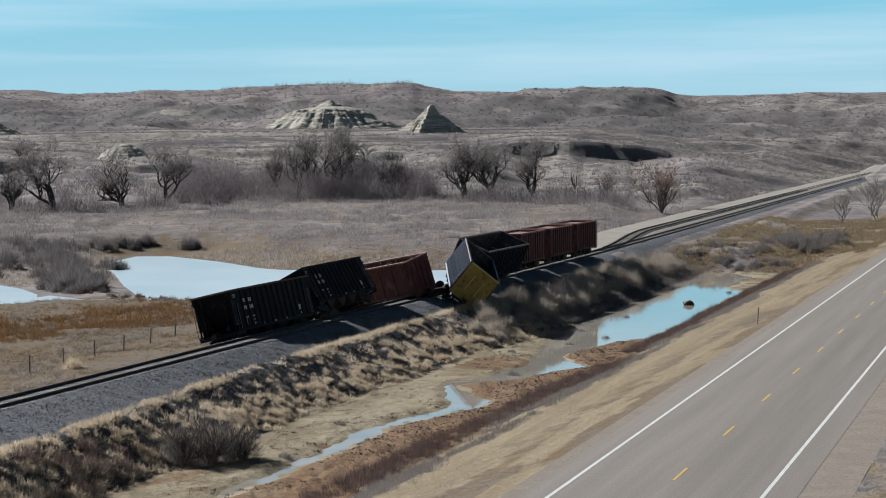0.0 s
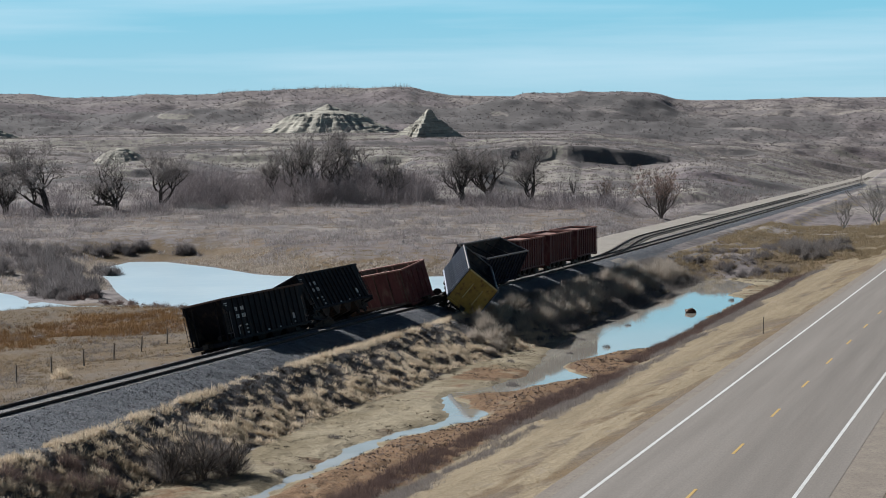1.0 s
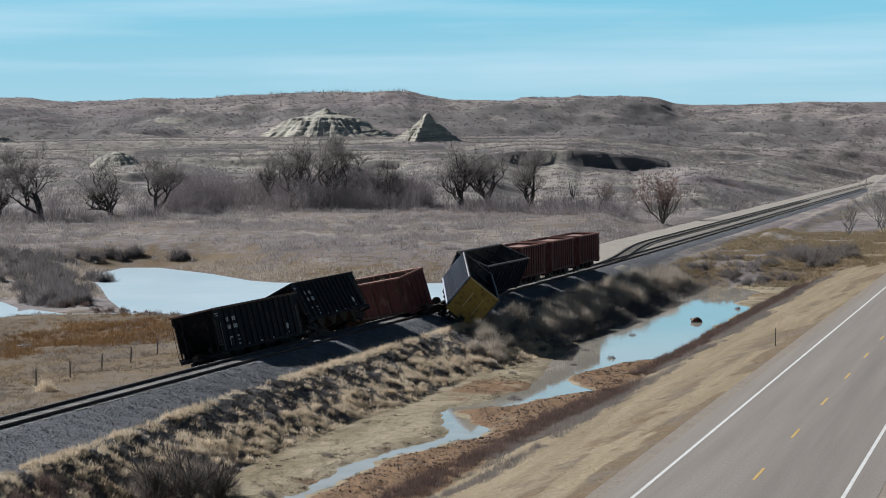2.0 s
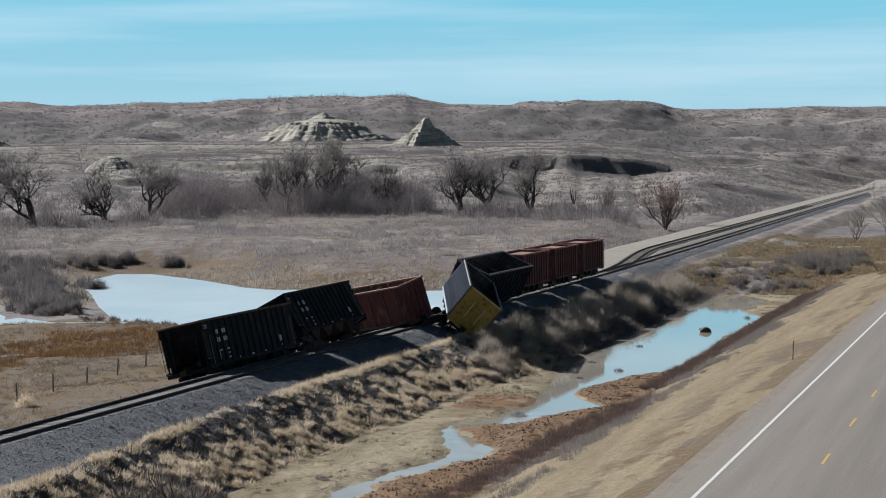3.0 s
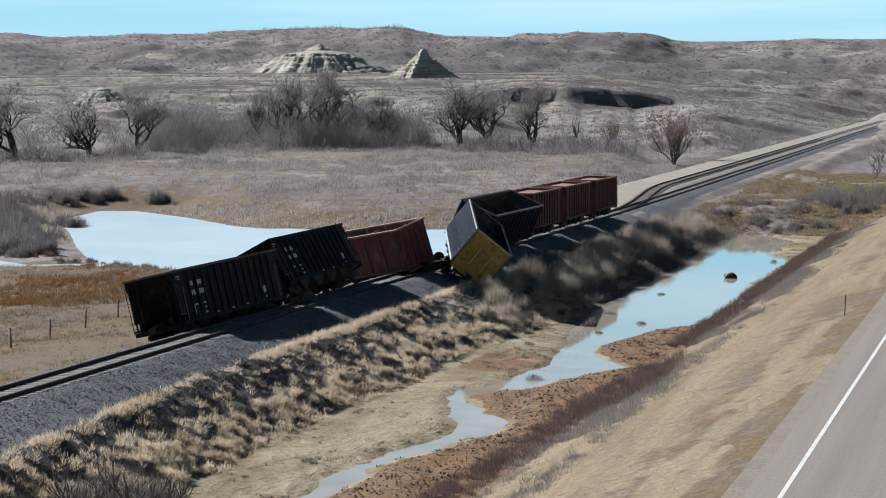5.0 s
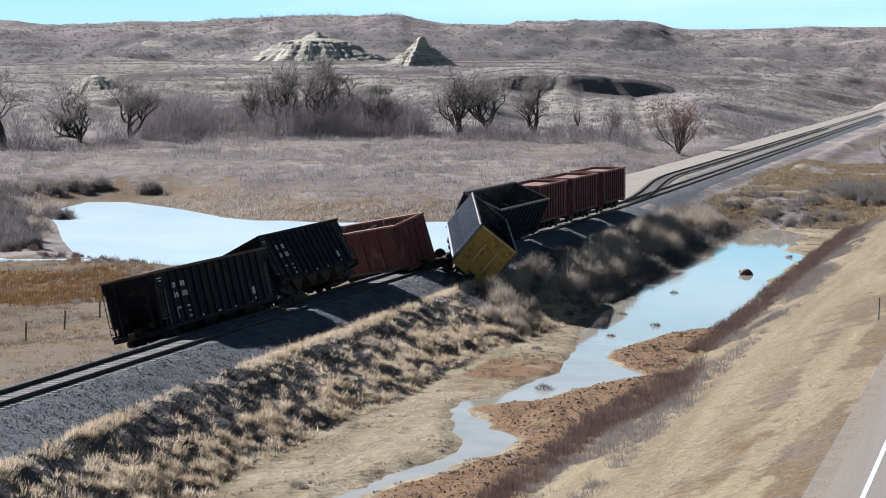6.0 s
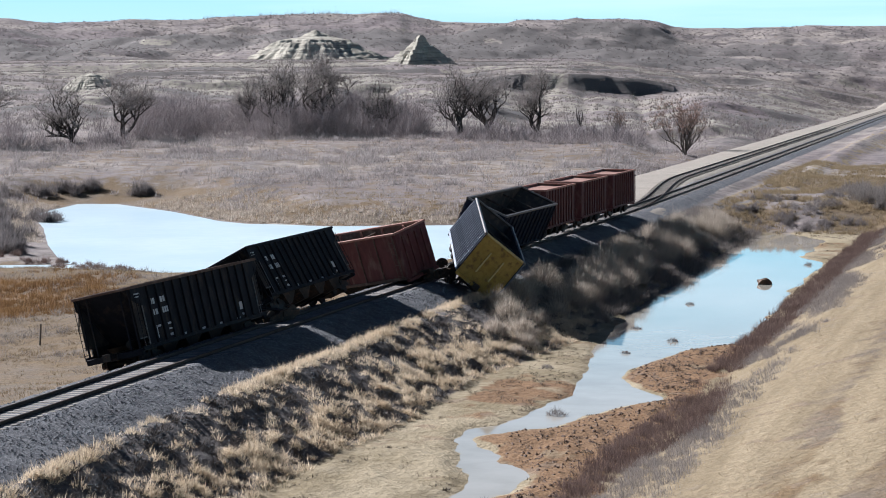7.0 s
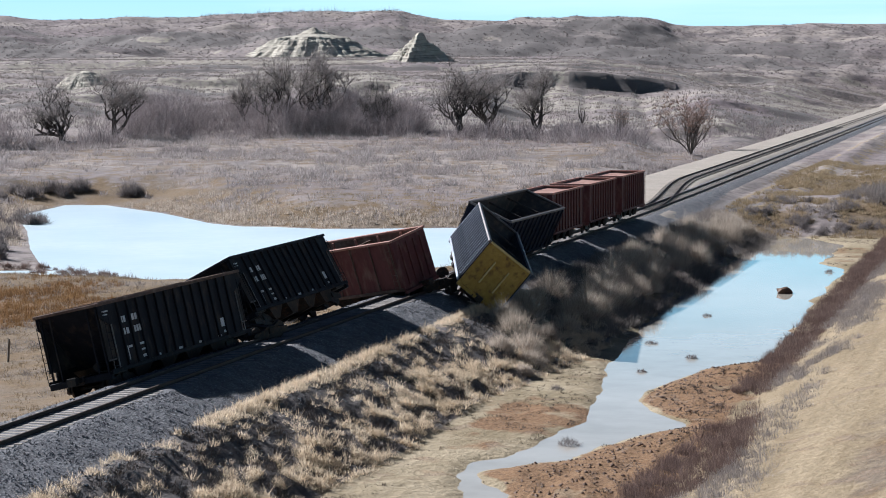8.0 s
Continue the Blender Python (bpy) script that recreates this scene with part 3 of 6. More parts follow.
def clumps(x, y):
    """Tussocks of the railway bank, from 0 to 1."""
    return ease(fbm(x * 1.9, y * 1.3, 3, 51), 0.45, 0.53)


def covers(x, y, z, steep):
    """How much of each kind of cover: straw, mud, rust; clay, dark earth with painted shade, gold."""
    r, az = polar(x, y)
    d = track_x(y) - x
    pd = pond_distance(x, y)
    near = ease(r, 420, 300)
    foot = table(y, FOOT)
    line = grass_line(y)
    straw = ease(x, foot + 0.4, foot - 0.8) * ease(x, line - 0.3, line + 0.4) * (d < 0) * np.maximum(clumps(x, y) * ease(x, foot - 3.4, foot - 1.8), ease(np.abs(x - line - 0.4), 0.6, 0.2) * np.maximum(ease(y, 50, 60), ease(y, 46, 38)))
    straw = straw + (0.95 + 0.2 * ease(fbm(x * 0.9, y * 0.04, 4, 87), 0.36, 0.64)) * ease(x, -19.0, -17.6) * ease(x, -4.8, -6.0) * (d < 0)
    straw = straw + 0.5 * ease(x, 5, 6) + 0.5 * ease(pd, 0, 2) * ease(pd, 7, 2) * ease(y, 195, 210)
    mud = ease(x, foot - 0.6, foot + 0.5) * ease(x, -16.8, -18.4) * (d < 0) * ease(y, 192, 184)
    rust = ease(x - table(y, EAST_SHORE), 0.1, 0.7) * ease(x, -17.0, -18.4) * ease(y, 101, 96) * near * (d < 0)
    rust = rust + 0.85 * ease(np.hypot((x + 26.4) / 2.7, (y - 75.5) / 4.6) + 0.9 * (fbm(x * 0.6, y * 0.4, 3, 54) - 0.5), 1.05, 0.7)
    rust = rust + 0.4 * ease(fbm(x * 0.25, y * 0.18, 4, 55), 0.55, 0.70) * mud * ease(x, -30, -28)
    marsh = ease(np.hypot((x + 80) / 15, (y - 112) / 24) + 0.8 * (fbm(x * 0.12, y * 0.08, 4, 56) - 0.5), 1.1, 0.75)
    rust = rust + 0.62 * marsh * ease(fbm(x * 0.16, y * 0.12, 3, 69), 0.40, 0.55)
    gold = marsh + ease(d, 3.4, 5.0) * ease(d, 95, 70) * ease(y, 158, 146) * (1.0 + 0.3 * ease(fbm(x * 0.13, y * 0.11, 4, 57), 0.38, 0.58))
    gold = gold + ease(pd, 0.3, 2) * ease(pd, 16, 3) * (y > 190) + 0.8 * ease(x, -13, -15) * ease(x, -17.6, -16.6) * ease(y, 150, 165)
    gold = gold + ease(y, 186, 194) * ease(y, 320, 240) * ease(x, -8, -12) * (d < -4) * ease(fbm(x * 0.16, y * 0.1, 3, 76), 0.36, 0.56)
    straw = straw + ease(np.abs(y - 186.5 + 1.5 * fbm(x * 0.4, y * 0, 2, 6)), 2.2, 0.8) * ease(x, -30, -27) * ease(x, -18, -21)
    gold = gold + 0.85 * ease(x, -12.0, -8.0) * ease(x, -4.9, -5.5) * ease(fbm(x * 0.5, y * 0.06, 4, 89), 0.36, 0.56)
    gold = gold + 0.42 * ease(r, 285, 320) * ease(r, 480, 455) * ease(d, 10, 20)
    rut = np.abs(x - np.interp(y, [k[1] for k in RUT], [k[0] for k in RUT]))
    straw = straw + 0.75 * ease(np.abs(rut - 0.75), 0.4, 0.2) * (y > 68) * (y < 134)
    far = ease(r, 420, 560)
    # steep far faces turned from the sun get their shade painted dark
    dark_and_shade = far * ease(r, 1240, 1000) * ease(steep, 0.17, 0.32) * ease(d, 60, 110)
    dark_and_shade = dark_and_shade + 0.8 * far * ease(r, 1300, 1100) * ease(fbm(az * 0.55, r * 0.03, 4, 95), 0.57, 0.63)
    dark_and_shade = dark_and_shade + 0.95 * ease(r, 1280, 1480) * ease(fbm(x * 0.006, y * 0.008, 4, 97), 0.40, 0.58)
    clay = 0.55 * far * ease(r, 1300, 1150) * ease(fbm(az * 0.45 + 9, r * 0.026, 4, 96), 0.50, 0.60)
    clay = clay + 0.7 * ease(r, 1250, 1400) * ease(r, 1850, 1700) * ease(steep, 0.24, 0.45) * ease(fbm(x * 0.01, y * 0.01, 3, 93), 0.5, 0.65)
    # dark bank soil, with the shadows between tussocks painted into it
    return np.stack([straw, mud, rust], -1).clip(0, 1), np.stack([clay, dark_and_shade * (clay < 0.4) + 0.95 * ease(x, foot + 0.3, foot - 0.5) * (d < -2.2) * ease(y, 215, 200) * np.maximum(1 - clumps(x, y) * ease(x, foot - 3.4, foot - 1.8), ease(x, line + 0.3, line - 0.2)), gold], -1).clip(0, 1)


def build_ground():
    fan = np.arange(0.0, 34.0, 0.092)
    around = np.concatenate([fan, np.arange(34.0, 360.0, 3.0)])
    rings = np.concatenate([np.geomspace(0.02, 58, 34), np.geomspace(60, 330, 400), np.geomspace(332, 2150, 720), np.geomspace(2200, 4850, 14)])
    a, r = np.meshgrid(np.radians(around), rings, indexing="ij")
    x, y = ORIGIN[0] - r * np.sin(a), ORIGIN[1] + r * np.cos(a)
    z = ground(x, y)
    na, nr = x.shape
    i, j = np.meshgrid(np.arange(na), np.arange(nr - 1), indexing="ij")
    k = (i + 1) % na
    faces = np.stack([i * nr + j, i * nr + j + 1, k * nr + j + 1, k * nr + j], -1).reshape(-1, 4)
    verts = np.stack([x, y, z], -1).reshape(-1, 3)
    ob = from_arrays("ground", verts, faces, MAT_GROUND, smooth=True)
    steep = np.hypot(np.gradient(z, axis=1) / np.gradient(r, axis=1), np.gradient(z, axis=0) / np.maximum(r * np.gradient(a, axis=0), 1e-6))
    one, two = covers(x, y, z, steep)
    for name, values in (("cover", one), ("rock", two)):
        layer = ob.data.color_attributes.new(name, "FLOAT_COLOR", "POINT")
        rgba = np.concatenate([values.reshape(-1, 3), np.ones((len(verts), 1))], 1).astype(np.float32)
        layer.data.foreach_set("color", rgba.ravel())
    return tagged(ob, "dry winter prairie with muddy ditch, grassy banks and eroded badland hills", "ground", kind="structure")


build_ground()


def butte(az, r, half, deep, high, profile, seed, label, ledges=0.25, corner=None):
    """A banded clay butte: gullied slopes with ledges; with a corner angle, its flanks meet in sharp ribs."""
    cx, cy = ORIGIN[0] - r * math.sin(radians(az)), ORIGIN[1] + r * math.cos(radians(az))
    n, m = 220, 60
    t, u = np.meshgrid(np.linspace(0, 2 * np.pi, n, endpoint=False), np.linspace(0.0, 1.12, m), indexing="ij")
    c, s = np.cos(t), np.sin(t)
    wide = 1 + 0.4 * (fbm(c * 1.4 + seed, s * 1.4, 3, seed) - 0.5)
    if corner is not None:
        q = t - radians(corner)
        wide = wide * 1.12 / (np.abs(np.cos(q)) + np.abs(np.sin(q)))
    wide = wide + 0.16 * (ridged(c * 4.2 + seed, s * 4.2, 3, seed + 1) - 0.5) * ease(u, 0.1, 0.5)
    px, py = c * half * u * wide, s * deep * u * wide
    x, y = cx + px * math.cos(radians(az)) - py * math.sin(radians(az)), cy + px * math.sin(radians(az)) + py * math.cos(radians(az))
    v = u + 0.26 * (fbm(x * 4 / half, y * 4 / half, 4, seed + 2) - 0.5) * ease(u, 0, 0.2)
    h = high * np.interp(v, [p[0] for p in profile], [p[1] for p in profile])
    layer = high / 7
    frac = h / layer - np.floor(h / layer)
    h = h + ledges * (0.2 + fbm(x * 3 / half, y * 3 / half, 2, seed + 4)) * (layer * (np.floor(h / layer) + ease(frac, 0.3, 0.9)) - h) * ease(h, 0.5, 2)
    z = ground(x, y) * ease(u, 0.6, 1.0) + ground_at(cx, cy) * (1 - ease(u, 0.6, 1.0)) + h - 1.2 * ease(u, 1.0, 1.1)
    i, j = np.meshgrid(np.arange(n), np.arange(m - 1), indexing="ij")
    k = (i + 1) % n
    faces = np.stack([i * m + j, i * m + j + 1, k * m + j + 1, k * m + j], -1).reshape(-1, 4)
    ob = from_arrays("butte", np.stack([x, y, z], -1).reshape(-1, 3), faces, MAT_BANDED)
    return tagged(ob, label, "butte", kind="structure")


PYRAMID = ((0, 1), (0.10, 0.93), (0.24, 0.72), (0.6, 0.38), (1, 0))
MESA = ((0, 1), (0.10, 0.90), (0.2, 0.80), (0.46, 0.68), (0.62, 0.46), (1, 0))
LOW = ((0, 1), (0.3, 0.9), (0.6, 0.55), (1, 0))
butte(16.32, 1085, 15.5, 17, 13, PYRAMID, 81, "small pyramid-shaped butte of pale banded clay", 0.95, -112)
butte(19.0, 1420, 47, 52, 22, MESA, 82, "broad eroded butte of pale banded clay with a dark cap")
butte(24.45, 760, 8.5, 14, 4.6, LOW, 83, "low grey-green clay mound above the creek")
butte(28.0, 1200, 20, 24, 11, PYRAMID, 84, "grey eroded clay butte on the plain", 0.4)


def flat_sheet(name, outline, z, mat, label, category):
    bm = bmesh.new()
    vs = [bm.verts.new((x, y, z)) for x, y in outline]
    bm.faces.new(vs)
    bmesh.ops.recalc_face_normals(bm, faces=list(bm.faces))
    if bm.faces[:][0].normal.z < 0:
        bmesh.ops.reverse_faces(bm, faces=list(bm.faces))
    return tagged(part(name, bm, mat), label, category, kind="structure")


def swollen(shore, f):
    cx, cy = sum(p[0] for p in shore) / len(shore), sum(p[1] for p in shore) / len(shore)
    return [(cx + f * (px - cx), cy + f * (py - cy)) for px, py in shore]


flat_sheet("frozen_pond", swollen(POND, 1.06), ICE_Z, MAT_ICE, "frozen pond with pale blue-white ice among dry grass", "pond")
flat_sheet("frozen_slough", swollen(SLOUGH, 1.06), ICE_Z + 0.004, MAT_ICE, "small frozen slough of pale ice beside brush", "pond")
flat_sheet("frozen_rivulet", swollen(RIVULET, 1.03), ICE_Z + 0.008, MAT_ICE, "narrow strip of ice joining the slough and the pond", "pond")
flat_sheet("puddle", swollen(PUDDLE, 1.1), ICE_Z + 0.012, MAT_ICE, "small puddle of pale water in the marshy field", "puddle")
flat_sheet("water", [(-31.5, 5), (-17.6, 5), (-16.5, 60), (-16.0, 120), (-17.0, 200), (-32.0, 200)], WATER_Z, MAT_WATER, "shallow murky ditch water reflecting the pale sky", "water")

# ---- road ----
def road_strip(name, x0, x1, z, mat, label, y0=-160.0, y1=1200.0, skirt=0.0):
    bm = bmesh.new()
    ys = [y0 + (y1 - y0) * i / 90 for i in range(91)]
    rows = []
    for yy in ys:
        lift = float(np.interp(yy, (0, 700, 900, 1200), (0, 0, 3, 14)))
        cols = [(x0, z + lift - skirt), (x0, z + lift), (x1, z + lift), (x1, z + lift - skirt)] if skirt else [(x0, z + lift), (x1, z + lift)]
        rows.append([bm.verts.new((cx, yy, cz)) for cx, cz in cols])
    for a, b in zip(rows, rows[1:]):
        for q in range(len(a) - 1):
            bm.faces.new((a[q], b[q], b[q + 1], a[q + 1]))
    bmesh.ops.recalc_face_normals(bm, faces=list(bm.faces))
    bm.normal_update()
    if sum(f.normal.z for f in bm.faces) < 0:
        bmesh.ops.reverse_faces(bm, faces=list(bm.faces))
    ob = part(name, bm, mat)
    return tagged(ob, label, "road", kind="structure") if label else ob


road = road_strip("road", -4.75, 4.85, 0.0, MAT_ASPHALT, "two-lane highway of worn grey asphalt", skirt=0.3)
road_strip("road_shoulder", -5.35, -4.70, -0.008, MAT_SHOULDER, "narrow gravel shoulder along the highway")
road_strip("road_shoulder", 4.80, 6.7, -0.008, MAT_SHOULDER, "narrow gravel shoulder along the highway")
for xx in (-3.66, 3.66):
    line = road_strip("edge_line", xx - 0.075, xx + 0.075, 0.005, MAT_WHITE, "")
    line.parent = road
    tagged(line, "solid white edge line")
dash = None
for k in range(-8, 60):
    lift = float(np.interp(k * 12.19, (0, 700, 900, 1200), (0, 0, 3, 14)))
    if dash is None:
        dash = part("centre_dash", box(-0.06, 0.06, 0, 3.05, 0.001, 0.006), MAT_YELLOW, road, "yellow centre dash")
        dash.location = (0, k * 12.19, lift)
    else:
        again(dash, road, pose(0, k * 12.19, lift))

# ---- railway ----
def swept(name, xs, section, mat, parent, ys, z=0.0):
    """A cross-section pulled along the track, at an offset that follows its bend."""
    bm = bmesh.new()
    rows = []
    for yy, cx in zip(ys, xs):
        lift = float(np.interp(math.hypot(cx - ORIGIN[0], yy - ORIGIN[1]), (0, 900, 1200, 1500), (0, 0, 6, 14)))
        rows.append([bm.verts.new((cx + sx, yy, z + sz + lift)) for sx, sz in section])
    k = len(section)
    for a, b in zip(rows, rows[1:]):
        for q in range(k):
            bm.faces.new((a[q], b[q], b[(q + 1) % k], a[(q + 1) % k]))
    bm.faces.new(rows[0])
    bm.faces.new(rows[-1][::-1])
    bmesh.ops.recalc_face_normals(bm, faces=list(bm.faces))
    return part(name, bm, mat, parent)


RAIL = [(-0.07, -0.16), (0.07, -0.16), (0.07, -0.145), (0.015, -0.12), (0.015, -0.045), (0.036, -0.035), (0.036, 0), (-0.036, 0), (-0.036, -0.035), (-0.015, -0.045), (-0.015, -0.12), (-0.07, -0.145)]
ys_main = [-140 + 4 * i for i in range(260)]


def ballast_bed(name, centre, half, top, spread, drop, mat, label, ys, seed, right=None, fall=None):
    xs = np.array([-spread, -(half + spread) / 2, -half, -half * 0.5, 0, half * 0.5, half, (half + spread) / 2, spread])
    xs = np.unique(np.concatenate([np.linspace(a, b, 4) for a, b in zip(xs, xs[1:])]))
    gy, gx = np.meshgrid(np.asarray(ys), xs, indexing="ij")
    cx = centre(gy)
    gx = np.broadcast_to(gx, gy.shape)
    reach = right(gy) / spread if right else 1.0
    x = cx + np.where(gx > half, half + (gx - half) * (reach * spread - half) / (spread - half), gx)
    lift = np.interp(np.hypot(cx - ORIGIN[0], gy - ORIGIN[1]), (0, 900, 1200, 1500), (0, 0, 6, 14))
    deep = np.where(gx > half, fall(gy), drop) if fall else drop
    z = top - deep * np.clip((np.abs(gx) - half) / (spread - half), 0, 1) + (fbm(x * 1.6, gy * 1.6, 3, seed) - 0.5) * 0.16 * (np.abs(gx) > half * 0.8) + lift
    ny, nx = x.shape
    i, j = np.meshgrid(np.arange(ny - 1), np.arange(nx - 1), indexing="ij")
    faces = np.stack([i * nx + j, i * nx + j + 1, (i + 1) * nx + j + 1, (i + 1) * nx + j], -1).reshape(-1, 4)
    ob = from_arrays(name, np.stack([x, gy, z], -1).reshape(-1, 3), faces, mat, smooth=True)
    return tagged(ob, label, "ballast", kind="structure")


ys_bed = np.concatenate([np.arange(-140, 0, 2.0), np.arange(0, 240, 0.5), np.arange(240, 900, 4.0)])
ballast_bed("ballast", track_x, 1.5, RAIL_Z - 0.17, 4.1, 0.98, MAT_BALLAST, "grey crushed-stone ballast under the railway track", ys_bed, 7,
            lambda y: np.where(y < 120, table(y, BERM) + 0.35 - TRACK_X, np.interp(y, (120, 185, 205), (4.3, 4.6, 8.5))), lambda y: np.interp(y, (120, 185, 205), (0.98, 1.1, 2.7)))


def siding_x(y):
    """The second track, which joins the main one just past the train."""
    y = np.asarray(y, float)
    return track_x(y) - 5.0 * ease(y, 172, 244)


ys_side = np.concatenate([np.arange(173, 260, 1.0), np.arange(260, 900, 4.0)])
ballast_bed("pale_roadbed", lambda y: siding_x(y) - 2.2, 4.2, RAIL_Z - 0.3, 7.2, 1.2, MAT_PALE, "pale gravel roadbed beside the railway siding", ys_side, 17)

track = tagged(new("railway_track"), "single railway track with rusty rails on weathered wooden ties", "railway track", kind="structure")
for side in (-0.7175 - 0.036, 0.7175 + 0.036):
    tagged(swept("rail", [float(track_x(v)) + side for v in ys_main], RAIL, MAT_RAIL, track, ys_main, RAIL_Z), "rust-brown steel rail")
siding = tagged(new("railway_siding"), "second railway track curving in to join the main line", "railway track", kind="structure")
ys_s = [176 + 2.0 * i for i in range(300)]
for side in (-0.7535, 0.7535):
    tagged(swept("rail", [float(siding_x(v)) + side for v in ys_s], RAIL, MAT_RAIL, siding, ys_s, RAIL_Z), "rust-brown steel rail")


def tie_mesh():
    bm = box(-1.3, 1.3, -0.115, 0.115, -0.16, 0.0, bevel=0.012)
    return bm


tie = None
rng = random.Random(4)
for k in range(290):
    yy = 8 + 0.53 * k
    m = pose(float(track_x(yy)) + rng.uniform(-0.05, 0.05), yy, RAIL_Z - 0.155 + rng.uniform(-0.012, 0.006), 0, 0, rng.uniform(-1.5, 1.5))
    if tie is None:
        tie = part("tie", tie_mesh(), MAT_TIE, track)
        tie.matrix_local = m
    else:
        again(tie, track, m)


def tie_rest(name, centre, ys, parent):
    bm = bmesh.new()
    for yy in ys:
        cx = float(centre(yy))
        lift = float(np.interp(math.hypot(cx - ORIGIN[0], yy - ORIGIN[1]), (0, 900, 1200, 1500), (0, 0, 6, 14)))
        add_box(bm, cx - 1.3, cx + 1.3, yy - 0.115, yy + 0.115, RAIL_Z - 0.3 + lift, RAIL_Z - 0.155 + lift)
    tagged(part(name, bm, MAT_TIE, parent), kind="stuff")


tie_rest("far_ties", track_x, [162 + 0.55 * i for i in range(578)], track)
tie_rest("far_ties", siding_x, [178 + 0.55 * i for i in range(560)], siding)

# ---- hopper cars ----
W2, TOP, SILL = 1.53, 3.78, 0.95     # half width, rim and sill heights over the rail


def truck(parent, x, spin=0.0):
    """Two-axle truck: side frames, bolster, springs and four wheels."""
    t = part("truck", box(-0.18, 0.18, -1.15, 1.15, 0.42, 0.72, bevel=0.03), MAT_STEEL, parent, "dark steel four-wheel truck")
    t.matrix_local = pose(x, 0, 0, 0, 0, spin)
    frame_outline = [(-1.25, 0.36), (-1.1, 0.28), (-0.55, 0.30), (-0.32, 0.16), (0.32, 0.16), (0.55, 0.30), (1.1, 0.28), (1.25, 0.36), (1.2, 0.58), (0.5, 0.66), (0.3, 0.78), (-0.3, 0.78), (-0.5, 0.66), (-1.2, 0.58)]
    first = None
    for s in (-1, 1):
        if first is None:
            first = part("side_frame", prism(frame_outline, -0.07, 0.07, "y"), MAT_STEEL, t)
            first.location = (0, s * 1.0, 0)
        else:
            again(first, t, pose(0, s * 1.0, 0))
    for ax in (-0.87, 0.87):
        part("axle", tube([(ax, -0.85, 0.42), (ax, 0.85, 0.42)], 0.08, 8), MAT_STEEL, t)
        for s in (-1, 1):
            part("wheel", tube([(ax, s * 0.70, 0.42), (ax, s * 0.72, 0.42), (ax, s * 0.73, 0.42), (ax, s * 0.84, 0.42)], [0.46, 0.46, 0.42, 0.42], 20), MAT_STEEL, t, "steel wheel")
    return t


